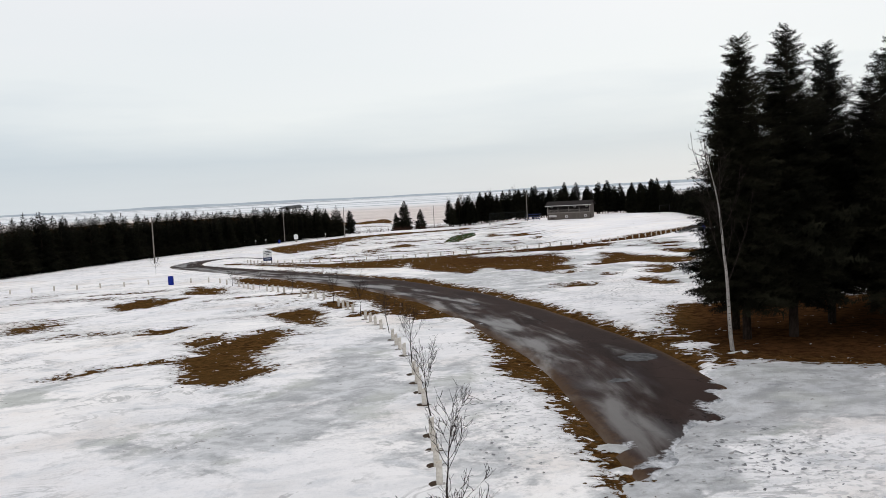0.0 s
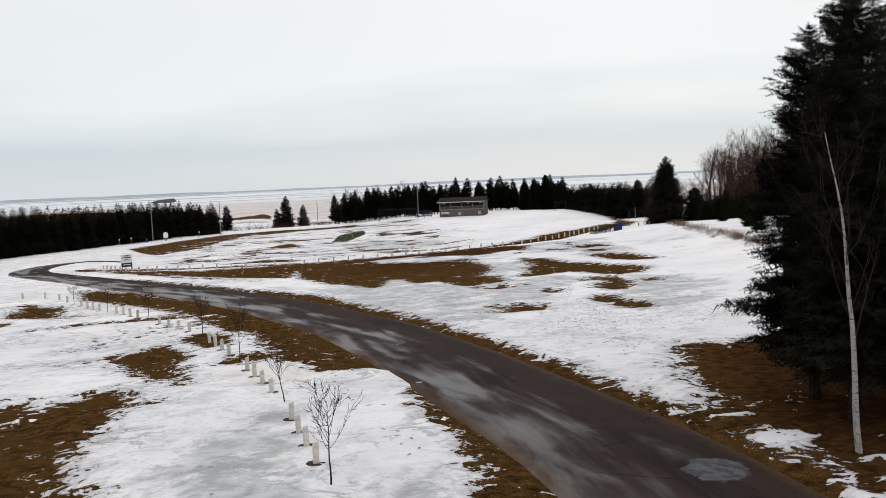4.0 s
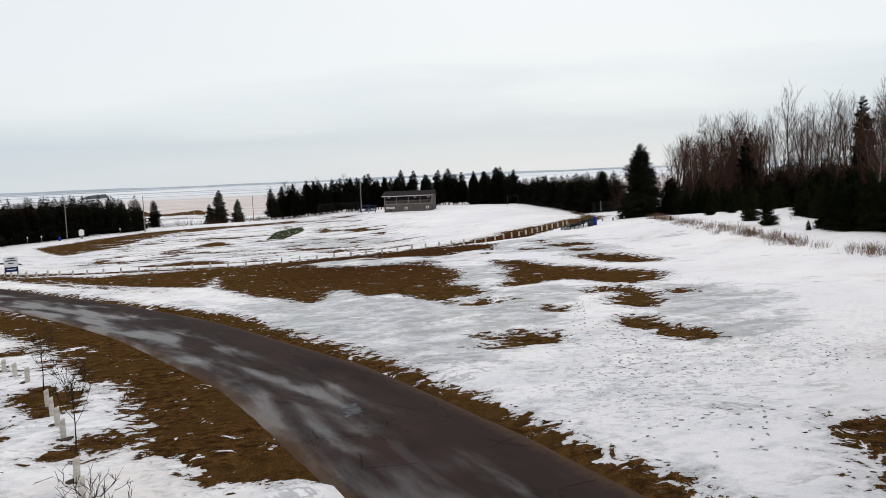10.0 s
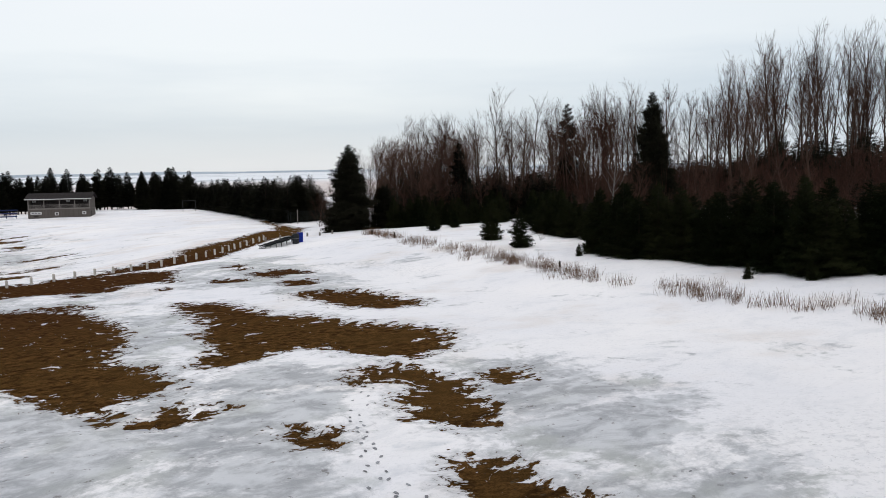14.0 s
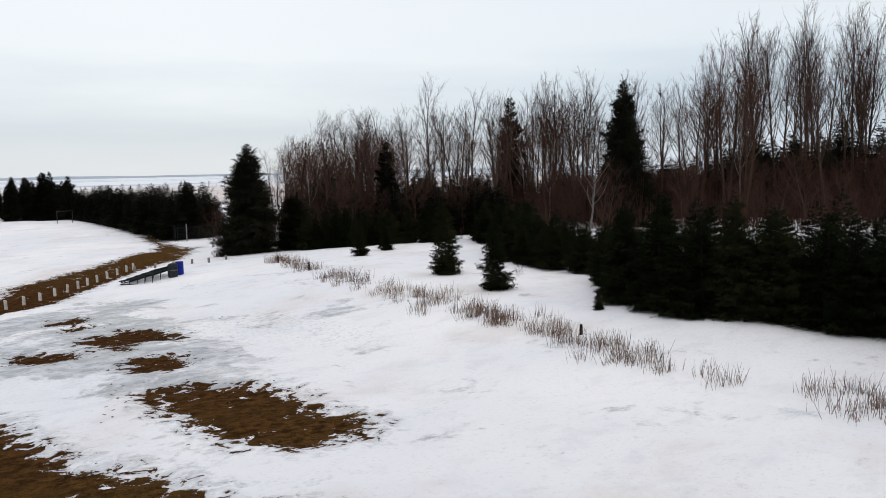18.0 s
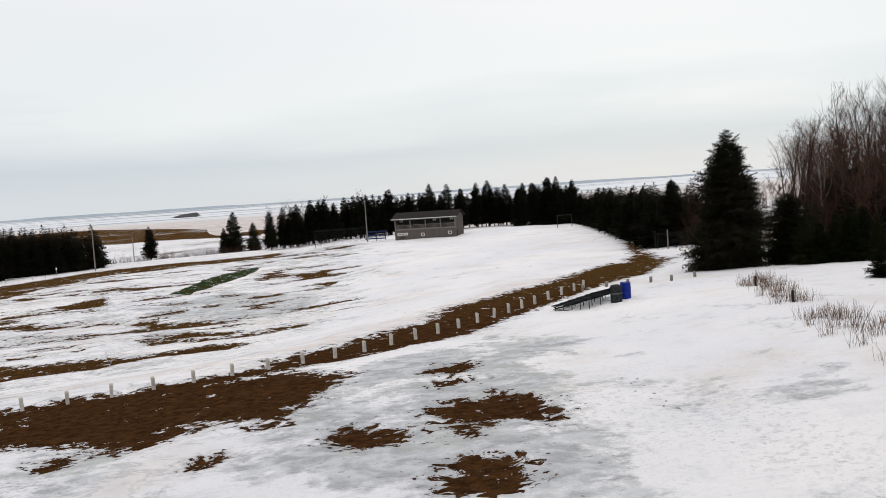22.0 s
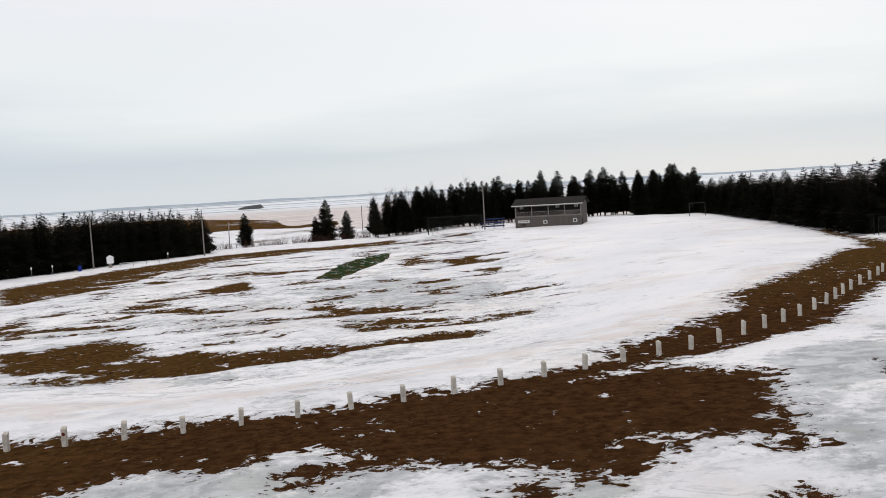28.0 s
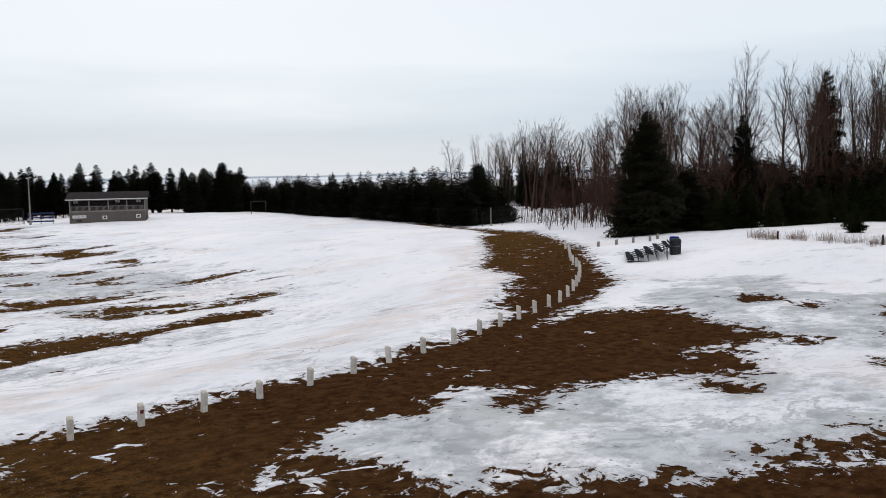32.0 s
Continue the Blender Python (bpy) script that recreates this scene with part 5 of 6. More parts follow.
for i in range(34):
    x, y = line2[tr.randint(24, len(line2))]
    plant("spruce_tree", FAR[tr.randint(4)], x + tr.uniform(6, 26), y, tr.uniform(0, 6.28), (0.9, tr.uniform(0.8, 1.2)), "dark spruce beyond the fence", "spruce tree", "woodland spruces")
for i in range(230):
    x, y = edge_line[tr.randint(len(edge_line))]
    deep = tr.uniform(-8, 30)
    s = tr.uniform(0.7, 1.3)
    plant("understorey_tree", BRUSH[tr.randint(3)], x + deep * 0.85, y + deep * 0.4, tr.uniform(0, 6.28), (s * 1.25, s), "bushy leafless reddish understorey tree", "small tree", "woodland understorey", tilt=tr.uniform(-0.05, 0.05))
deepwood = []
for i in range(240):
    x, y = edge_line[tr.randint(len(edge_line))]
    deep = tr.uniform(14, 58)
    high = 1.0 if y < 142 else 0.72
    x, y = x + deep * 0.9, y + deep * 0.4 + tr.uniform(-3, 3)
    w = tr.uniform(1.0, 1.4)
    deepwood.append((FAR[i % 4][1], Matrix.LocRotScale((x, y, land(x, y)), Euler((0, 0, i)), (w, w, (tr.uniform(0.55, 0.8) + 0.011 * deep) * high))))
mass("deep_woods", deepwood, "dark spruces deep inside the leafless woods", "woods")
plant("spruce_tree", BROAD, 99.7, 151.3, 2.0, (0.92, 1.40), "tall dark spruce among leafless trees", "spruce tree", "woodland spruces")
plant("spruce_tree", SPARSE[2], 112.2, 184.1, 1.0, (1.35, 1.62), "tall rusty-dark spruce among leafless trees", "spruce tree", "woodland spruces")
plant("spruce_tree", SPARSE[1], 84.0, 178.0, 2.0, (1.0, 1.05), "dark spruce among leafless trees", "spruce tree", "woodland spruces")

for i in range(12):
    plant("poplar_tree", THIN[i % 4], 4 + 2.6 * i + tr.uniform(-1, 1), 352 + tr.uniform(-4, 8), tr.uniform(0, 6.28), (0.75, tr.uniform(0.5, 0.72)), "leafless pale poplar beside the spruce row", "poplar tree", "leafless trees by the row")

# young firs in front of the woods
FIR_LABEL = "bushy young fir standing in deep snow"
for x, y, size in ((62.8, 152.3, 0.55), (68.0, 155.6, 0.55), (57.4, 132.9, 0.98), (54.0, 123.8, 0.84), (52.0, 113.6, 0.25), (49.6, 95.6, 0.24), (50.6, 91.9, 0.3)):
    plant("fir_tree", YOUNG[tr.randint(4)], x, y, tr.uniform(0, 6.28), (size, size * 1.05), FIR_LABEL, "fir tree", "young firs")
FRONT = spline([(78.5, 154), (75, 147), (69, 139), (64.2, 131.5), (63.2, 124), (59, 119.5), (54.6, 114.5), (53.2, 110), (52.8, 105), (53.4, 101), (53.0, 97), (51.2, 92.6), (55, 88), (58, 80), (61, 66)], 1.8)
front_back = []
for k in range(3):
    for x, y in FRONT:
        high = 1.32 if y < 116 else 0.82 if y < 136 else 1.0
        if k == 2:
            if tr.rand() < (0.0 if y < 114 else 0.5):
                continue
            w = tr.uniform(0.6, 0.8)
            x, y = x + 5.0 + tr.uniform(0, 5.0), y + 2.0 + tr.uniform(-1, 1)
            front_back.append((FAR[tr.randint(4)][1], Matrix.LocRotScale((x, y, land(x, y)), Euler((0, 0, x)), (w, w, tr.uniform(0.33, 0.44) * high))))
            continue
        if k == 1 and y > 114 and tr.rand() < 0.25:
            continue
        plant("fir_tree", YOUNG[tr.randint(4)], x + 2.3 * k + tr.uniform(0, 1.3), y + 0.8 * k + tr.uniform(-0.9, 0.9), tr.uniform(0, 6.28),
              (tr.uniform(0.9, 1.25) * (1.12 if high > 1.1 else 0.85), tr.uniform(0.82, 1.12) * high), FIR_LABEL, "fir tree", "young firs")
mass("fir_thicket", front_back, "dark young fir thicket before the woods", "thicket")


def sticks(count, line, wide, high, lean, seed, thick, material, name, label, category, bunch=1):
    """Many thin stalks scattered along a line, as one mass."""
    rng = np.random.RandomState(seed)
    segs = []
    pts = spline(line, 0.5)
    for _ in range(count):
        c = pts[rng.randint(len(pts))] + rng.normal(0, wide, 2)
        for _k in range(bunch):
            x, y = c + rng.normal(0, 0.26, 2)
            hgt = high * rng.uniform(0.45, 1.15)
            a = np.array([x, y, land(x, y) - 0.05])
            b = a + np.array([rng.normal(0, lean), rng.normal(0, lean), 1.0]) * hgt
            segs.append((a, b, thick, thick * 0.4))
    tagged(new(name, prisms(name, segs, material, 3)), label, category, kind="stuff")


REEDS = [(56.5, 157), (53.3, 144.7), (51.0, 134.1), (48.7, 122.5), (47.4, 114), (45.9, 107.5), (44.8, 101.5), (44.6, 90), (46, 76), (49, 62)]
sticks(230, REEDS, 0.7, 0.80, 0.24, 5, 0.010, M_REED, "dry_reeds", "dry straw-coloured reeds poking through snow", "dry reeds", 26)
sticks(1300, [(84, 184), (92, 166), (99, 148), (105, 110), (112, 70)], 3.5, 3.2, 0.22, 6, 0.02, M_TWIG, "undergrowth", "tangled reddish-brown leafless undergrowth", "undergrowth", 3)
sticks(2600, [(82, 203), (86, 190), (98, 172), (108, 152), (114, 112), (122, 70)], 6.5, 6.5, 0.10, 26, 0.03, M_TWIG, "woodland_brush", "dense reddish-brown leafless brush between the trunks", "brush", 2)
sticks(240, [(-40, 372), (-10, 392), (30, 400), (60, 396)], 9.0, 2.6, 0.3, 8, 0.03, M_TWIG, "shore_scrub", "leafless brown scrub beyond the pitch", "scrub", 6)
sticks(300, [(-150, 505), (-90, 480), (-20, 490)], 14.0, 2.4, 0.3, 18, 0.04, M_TWIG, "marsh_scrub", "low brown leafless scrub on the marsh", "scrub", 6)
for i, (x, y, s) in enumerate(((101, 273, 2.6), (66.5, 193, 0.5), (22, 352, 2.6), (14, 348, 2.3), (9, 356, 2.2), (28, 356, 2.6), (24.5, 57, 1.6), (59, 127, 0.35))):
    plant("leafless_shrub", SHRUB[i % 3], x, y, i, (s, s), "rounded leafless grey-brown shrub", "shrub", "leafless shrubs", names=("stem", "crown"))

# ---- young avenue trees and post rows ----
SAPLINGS = [bare_tree_meshes(2.75, s, stem=0.42, spreading=0.44, thick=1.1, limbs=14, bark=M_SAPLING, fuzz=M_SAPLING, fine=0.6, lean=0.05, dark=True, wander=0.05, rise_up=0.08) for s in (71, 72, 73)]
AVENUE = [(0.1, 16.6), (-0.2, 22.9), (-0.7, 32.4), (-1.8, 43.4), (-3.6, 55.0), (-6.5, 66.3), (-9.8, 77.0), (-15.4, 88.0), (-20.5, 97.2), (-25.8, 106.7)]
for i, (x, y) in enumerate(AVENUE):
    plant("sapling", SAPLINGS[i % 3], x, y, i * 1.3, (1.0, (0.95, 1.1, 1.0, 1.08, 0.92, 1.05, 1.0, 0.95, 0.8, 0.7)[i]), "young leafless avenue tree planted between white posts", "sapling", "avenue saplings",
          z=top(x, y), names=("trunk", "crown"))
plant("sapling", SAPLINGS[0], -48.5, 147.7, 0.5, (1.2, 1.2), "young leafless tree in open snow", "sapling", names=("trunk", "crown"))


def post_mesh(h=0.70, w=0.18, slope=0.07):
    bm = box(w, w, h, bevel=0)
    for v in bm.verts:
        if v.co.z > h * 0.5 and v.co.y > 0:
            v.co.z -= slope
    bmesh.ops.bevel(bm, geom=list(bm.edges), offset=0.012, segments=1, affect="EDGES")
    me = bpy.data.meshes.new("shaft")
    bm.to_mesh(me)
    bm.free()
    me.materials.append(M_POST)
    return me


def cap_mesh(w=0.184, h=0.70, slope=0.07):
    bm = box(w, w, 0.018, z=h - 0.006, bevel=0.004)
    for v in bm.verts:
        if v.co.y > 0:
            v.co.z -= slope
    me = bpy.data.meshes.new("top_cap")
    bm.to_mesh(me)
    bm.free()
    me.materials.append(M_POSTTOP)
    return me


def ring_mesh():
    rng = np.random.RandomState(4)
    bm = bmesh.new()
    c = bm.verts.new((0, 0, 0.035))
    n = 18
    ins = [bm.verts.new((0.3 * math.cos(6.283 * i / n), 0.3 * math.sin(6.283 * i / n), 0.03 + rng.uniform(-0.01, 0.01))) for i in range(n)]
    out = [bm.verts.new((0.46 * k * math.cos(6.283 * i / n), 0.46 * k * math.sin(6.283 * i / n), -0.06)) for i in range(n) for k in (rng.uniform(0.85, 1.12),)]
    for i in range(n):
        bm.faces.new((c, ins[i], ins[(i + 1) % n]))
        bm.faces.new((ins[i], out[i], out[(i + 1) % n], ins[(i + 1) % n]))
    me = bpy.data.meshes.new("mulch_ring")
    bm.to_mesh(me)
    bm.free()
    me.materials.append(M_SOIL)
    return me


SHAFT, CAP, RINGED = post_mesh(), cap_mesh(), ring_mesh()
WORN = SHAFT.copy()
WORN.materials[0] = M_POLE
pr = np.random.RandomState(3)


def set_post(x, y, turn, group, ringed, low=1.0, worn=False):
    tilt = pr.uniform(-0.05, 0.05, 2)
    post = thing("bollard_post", Matrix.LocRotScale((x, y, top(x, y) - 0.03), Euler((tilt[0], tilt[1], turn)), (1, 1, low * pr.uniform(0.92, 1.06))),
                 ("short weathered grey timber post" if worn else "short white-painted timber post") + (" in a dark mulch ring" if ringed else " at the edge of the snowy lane"), "post", group)
    part("shaft", WORN if worn else SHAFT, None, post)
    part("top_cap", CAP, None, post)
    if ringed:
        part("mulch_ring", RINGED, None, post, "dark wet mulch melted through the snow")
    return post


for (ax, ay), (bx, by) in zip(AVENUE, AVENUE[1:]):
    for u in (0.18, 0.36, 0.535, 0.715):
        set_post(ax + (bx - ax) * u - 0.12, ay + (by - ay) * u, math.atan2(by - ay, bx - ax), "avenue posts", True)
for x, y in spline([(-27.2, 109.5), (-29.6, 113.7), (-33, 116.5), (-38.5, 118.8), (-45.5, 119.4), (-54.7, 120.6), (-70, 123.5), (-86, 127)], 3.4):
    set_post(x, y, 0.1, "meadow posts", False, 1.0)
ring_line = spline(POST_LINE, 0.02)
ring_posts = ring_line[int(1.87 / 0.02)::104]
for i, (x, y) in enumerate(ring_posts):
    q = ring_posts[min(i + 1, len(ring_posts) - 1)] - ring_posts[max(i - 1, 0)]
    post = set_post(x, y, math.atan2(q[1], q[0]) + math.pi, "ring lane posts", False)
    if i in (14, 23):
        m = part("marker_plate", box(0.11, 0.012, 0.11, 0, 0, 0.42, 0.003), M_RED, post, "small dark red marker plate")
        m.matrix_basis = Matrix.Translation((0, 0.097, 0))
for x, y in ((46.9, 167.8), (48.8, 167.5), (50.4, 166.9), (52.2, 166.6), (53.7, 166), (56.1, 167.2)):
    set_post(x, y, 0.2, "corner posts", False, 0.72, True)


for x, y in ((-62.5, 277.5), (-59.6, 281.0), (-57.0, 284.5), (-40.5, 306.5)):
    m = thing("trail_marker", pose(x, y, land(x, y) - 0.05), "thin dark marker post with a pale top", "marker post", "trail markers")
    part("stake", box(0.12, 0.12, 1.5, 0, 0, 0, 0.01), M_POLE, m)
    part("pale_tip", box(0.26, 0.16, 0.5, 0, 0, 1.45, 0.02), M_SIGNWHITE, m, "pale reflector tip")


# ---- clubhouse ----
def clubhouse():
    a, b = Vector((37.6, 307.4)), Vector((51.6, 301.8))
    ang = math.atan2(b.y - a.y, b.x - a.x)
    W, D, E = (b - a).length, 7.0, 5.7
    root = thing("clubhouse", pose(a.x, a.y, -4.1, 0, 0, math.degrees(ang)), "two-storey grey clubhouse with an open upper gallery", "building")
    z0, mid = 0.0, 3.05
    front = box(W, 0.25, mid, W / 2, 0.125, z0, 0.01)
    part("front_wall", front, M_SIDING, root)
    part("side_wall", box(0.25, D - 0.25, E, 0.125, 0.25 + (D - 0.25) / 2, z0, 0.01), M_SIDING, root)
    part("side_wall", box(0.25, D - 0.25, E, W - 0.125, 0.25 + (D - 0.25) / 2, z0, 0.01), M_SIDING, root)
    part("back_wall", box(W - 0.5, 0.25, E, W / 2, D - 0.125, z0, 0.01), M_SIDING, root)
    part("gallery_floor", box(W, D - 0.3, 0.2, W / 2, D / 2 - 0.13, mid, 0.01), M_RAIL, root)
    part("inner_wall", box(W - 0.5, 0.2, E - mid - 0.2, W / 2, 2.4, mid + 0.2, 0.0), M_DARKIN, root, "inner wall of the gallery, its shade put into the colour")
    # clapboards of the lower front
    lap = bmesh.new()
    box(W - 0.02, 0.03, 0.19, 0, 0, 0, 0.004, lap)
    me = bpy.data.meshes.new("clapboard")
    lap.to_mesh(me)
    lap.free()
    me.materials.append(M_SIDING)
    for i in range(14):
        part("clapboard", me, None, root, at=Matrix.Translation((W / 2, -0.012, 0.1 + i * 0.205)) @ Matrix.Rotation(radians(5), 4, "X"))
    # gallery posts, beams and rails
    for x in (0.12, W * 0.26, W * 0.51, W * 0.755, W - 0.12):
        part("gallery_post", box(0.2, 0.2, E - mid - 0.2, x, 0.1, mid + 0.2, 0.01), M_RAIL, root)
    part("eave_beam", box(W, 0.22, 0.28, W / 2, 0.11, E - 0.28, 0.01), M_RAIL, root)
    part("top_rail", box(W - 0.3, 0.1, 0.09, W / 2, 0.02, mid + 1.15, 0.01), M_RAIL, root)
    part("bottom_rail", box(W - 0.3, 0.08, 0.08, W / 2, 0.02, mid + 0.25, 0.01), M_RAIL, root)
    bal = bpy.data.meshes.new("baluster")
    bb = box(0.06, 0.05, 0.82, bevel=0.004)
    bb.to_mesh(bal)
    bb.free()
    bal.materials.append(M_RAIL)
    for i in range(64):
        part("baluster", bal, None, root, at=Matrix.Translation((0.3 + i * (W - 0.6) / 63, 0.02, mid + 0.33)))
    # roof
    for sgn in (0, 1):
        bm = bmesh.new()
        y0, y1, zz0, zz1 = ((-0.7, D / 2, E - 0.05, E + 1.35), (D / 2, D + 0.6, E + 1.35, E - 0.05))[sgn]
        vs = [bm.verts.new(p) for p in ((-0.6, y0, zz0), (W + 0.6, y0, zz0), (W + 0.6, y1, zz1), (-0.6, y1, zz1))]
        vs2 = [bm.verts.new((v.co.x, v.co.y, v.co.z + 0.16)) for v in vs]
        for f in ((0, 1, 2, 3), (4, 5, 6, 7), (0, 1, 5, 4), (1, 2, 6, 5), (2, 3, 7, 6), (3, 0, 4, 7)):
            bm.faces.new([(vs + vs2)[i] for i in f])
        roof = part("roof", bm, M_ROOF, root, "dark shingled roof slope")
        if sgn == 0:
            for i in range(11):
                u = i / 11
                course = part("shingle_course", box(W + 1.16, 0.4, 0.025, W / 2, 0, 0, 0.004), M_ROOF, roof)
                course.matrix_basis = Matrix.Translation((0, -0.5 + (D / 2 + 0.5) * u, E + 0.145 + 1.37 * u + 0.02)) @ Matrix.Rotation(math.atan2(1.4, D / 2 + 0.7), 4, "X")
    part("fascia", box(W + 1.2, 0.05, 0.2, W / 2, -0.72, E - 0.1, 0.01), M_WHITE, root, "pale fascia board under the eave")
    for sgn, x in ((0, 0.13), (1, W - 0.13)):
        bm = bmesh.new()
        vs = [bm.verts.new((x - 0.12, y, z)) for y, z in ((0, E), (D, E), (D / 2, E + 1.3))]
        v2 = [bm.verts.new((x + 0.12, v.co.y, v.co.z)) for v in vs]
        bm.faces.new(vs), bm.faces.new(v2)
        for i in range(3):
            bm.faces.new((vs[i], vs[(i + 1) % 3], v2[(i + 1) % 3], v2[i]))
        part("gable", bm, M_SIDING, root)
    # windows: small white-framed ones below, framed openings above
    def window(x, z, w, h, y=-0.03):
        win = part("window", box(w, 0.05, h, x, y, z, 0.01), M_WHITE, root, "small white-framed window")
        part("pane", box(w - 0.5, 0.03, h - 0.36, x, y - 0.018, z + 0.18, 0.004), M_GLASS, win)
    window(W * 0.46, 1.5, 0.95, 0.75)
    window(W * 0.905, 1.62, 0.95, 0.75)
    for x in (1.0, W * 0.62, W * 0.9):
        window(x, mid + 1.85, 0.85, 0.5, 2.28)
    sign = part("sign_board", box(2.7, 0.05, 0.62, 1.95, -0.04, 1.82, 0.01), M_WHITE, root, "long white sign board")
    for i in range(3):
        part("print_bar", box(0.6, 0.012, 0.12, 1.2 + i * 0.75, -0.07, 2.06, 0.0), M_BAR, sign)
    part("hatch", box(1.1, 0.04, 0.45, 1.9, -0.035, 1.1, 0.01), M_DARKIN, root, "closed dark serving hatch")
    part("side_door", box(0.05, 0.95, 2.1, W + 0.02, 1.2, 0.35, 0.01), M_DARKIN, root, "dark side door")


clubhouse()


# ---- bleacher, bins, barrels ----
def bleacher():
    z = top(43.5, 157.2) - 0.05
    root = thing("bleacher", Matrix.Translation((42.15, 158.2, z)) @ Matrix.Rotation(math.atan2(-0.72, 0.69), 4, "Z"), "low dark five-row bleacher half sunk in snow", "bleacher")
    L, step, up = 5.0, 0.69, 0.21
    for i in range(5):
        part("seat_plank", box(0.32, L, 0.06, 0.16 + i * step, L / 2, 0.28 + up * i, 0.008), M_BLEACH, root)
        if i:
            part("foot_plank", box(0.26, L, 0.05, i * step - 0.28, L / 2, 0.06 + up * i - 0.14, 0.008), M_BLEACH, root)
    part("back_rail", box(0.05, L, 0.16, 0.44 + 4 * step, L / 2, 0.30 + up * 4, 0.008), M_BLEACH, root)
    for j in (0.25, 1.75, 3.25, 4.75):
        fr = part("frame", tube((0.05, j, 0.16), (0.3 + 4 * step, j, 0.22 + up * 4), 0.035, None, 6), M_STEEL, root)
        for i in range(5):
            part("upright", tube((0.16 + i * step, j, -0.15), (0.16 + i * step, j, 0.28 + up * i), 0.03, None, 6), M_STEEL, fr)
        part("skid", tube((0.0, j, 0.02), (0.35 + 4 * step, j, 0.02), 0.035, None, 6), M_STEEL, fr)


bleacher()
bz = top(46.6, 157.4) - 0.05
bin_ob = thing("litter_bin", pose(46.6, 157.4, bz), "round charcoal litter bin with a domed lid", "litter bin")
part("drum", spun([(0.37, 0), (0.40, 0.05), (0.41, 0.92), (0.40, 0.95)]), M_BIN, bin_ob)
part("band", spun([(0.418, 0.62), (0.424, 0.64), (0.424, 0.70), (0.418, 0.72)]), M_BINBAND, bin_ob)
part("lid", spun([(0.43, 0.95), (0.44, 0.98), (0.43, 1.10), (0.36, 1.21), (0.20, 1.26), (0.05, 1.27)]), M_BIN, bin_ob, "domed dark lid")


def barrel(x, y, label, group):
    ob = thing("plastic_barrel", pose(x, y, top(x, y) - 0.04), label, "barrel", group)
    part("body", spun([(0.33, 0), (0.36, 0.06), (0.365, 0.36), (0.385, 0.40), (0.365, 0.44), (0.365, 0.76), (0.385, 0.80), (0.365, 0.84), (0.36, 1.10), (0.34, 1.16)]), M_BLUE, ob)
    part("rim", spun([(0.345, 1.15), (0.365, 1.16), (0.365, 1.20), (0.33, 1.205), (0.30, 1.17)]), M_BLUE, ob, "raised blue rim")
    return ob


barrel(47.55, 158.3, "blue plastic barrel used as a bin beside the bleacher", "blue barrels")
barrel(-53.6, 289.5, "blue plastic barrel before the plantation", "blue barrels")
barrel(-36.2, 116.0, "blue plastic barrel standing by white posts in snow", "blue barrels")


# ---- signs, poles, fences ----
def park_sign():
    x, y = -30.6, 153.2
    root = thing("park_sign", pose(x, y, top(x, y), 0, 0, 28) @ Matrix.Diagonal((0.68, 0.68, 0.80, 1)), "white park sign with navy lower panel on two posts", "sign")
    for dx in (-1.0, 1.0):
        part("post", box(0.14, 0.14, 3.3, dx, 0.1, -0.1, 0.01), M_POLE, root)
    panel = part("panel", box(2.4, 0.07, 1.5, 0, 0, 1.75, 0.01), M_SIGNWHITE, root)
    low = part("lower_panel", box(2.3, 0.06, 0.75, 0, 0.0, 0.95, 0.01), M_NAVY, root, "navy blue lower panel")
    for z, w in ((2.95, 1.3), (2.6, 1.9), (2.2, 0.9)):
        part("print_bar", box(w, 0.012, 0.16, 0, -0.046, z, 0), M_BAR, panel)
    part("print_bar", box(1.6, 0.012, 0.12, 0, -0.04, 1.3, 0), M_SIGNWHITE, low)


park_sign()


def pole(x, y, h, label="tall grey light pole at the field edge", arm=True):
    root = thing("light_pole", pose(x, y, land(x, y) - 0.1), label, "light pole", "field light poles")
    part("shaft", tube((0, 0, 0), (0, 0, h), 0.17, 0.11, 10), M_POLE, root)
    if arm:
        part("lamp_arm", tube((0, 0, h - 0.25), (0.9, -0.3, h + 0.05), 0.05, 0.04, 6), M_STEEL, root)
        part("lamp_head", box(0.6, 0.3, 0.16, 1.05, -0.35, h, 0.04), M_STEEL, root)


for x, y, h in ((-63.7, 193.7, 10.5), (-52.7, 294.7, 11.5), (-34.8, 316.5, 11.0), (-46.0, 398.0, 9.5), (-3.0, 409.0, 12.0), (31.0, 312.0, 10.0)):
    pole(x, y, h, arm=False)

nb = thing("notice_board", pose(-48.6, 293.0, land(-48.6, 293.0), 0, 0, 12) @ Matrix.Diagonal((0.72, 0.72, 0.8, 1)), "small white notice board with a pitched cap", "notice board")
part("stand", box(0.9, 0.16, 1.4, 0, 0, -0.1, 0.02), M_POLE, nb)
part("board", box(1.9, 0.14, 1.6, 0, -0.02, 1.2, 0.02), M_SIGNWHITE, nb)
bm = bmesh.new()
vs = [bm.verts.new((px, py, pz)) for py in (-0.16, 0.16) for px, pz in ((-1.15, 2.78), (1.15, 2.78), (0, 3.4))]
for f in ((0, 1, 2), (3, 5, 4), (0, 3, 4, 1), (1, 4, 5, 2), (2, 5, 3, 0)):
    bm.faces.new([vs[i] for i in f])
part("cap", bm, M_SIGNWHITE, nb, "pitched white cap")
rail = thing("low_rail", pose(-46.5, 292.6, land(-46.5, 292.6), 0, 0, 22), "low white bar rail beside the notice board", "rail")
for i in range(4):
    part("rail_post", box(0.12, 0.12, 0.95, i * 2.6, 0, -0.1, 0.01), M_WHITE, rail)
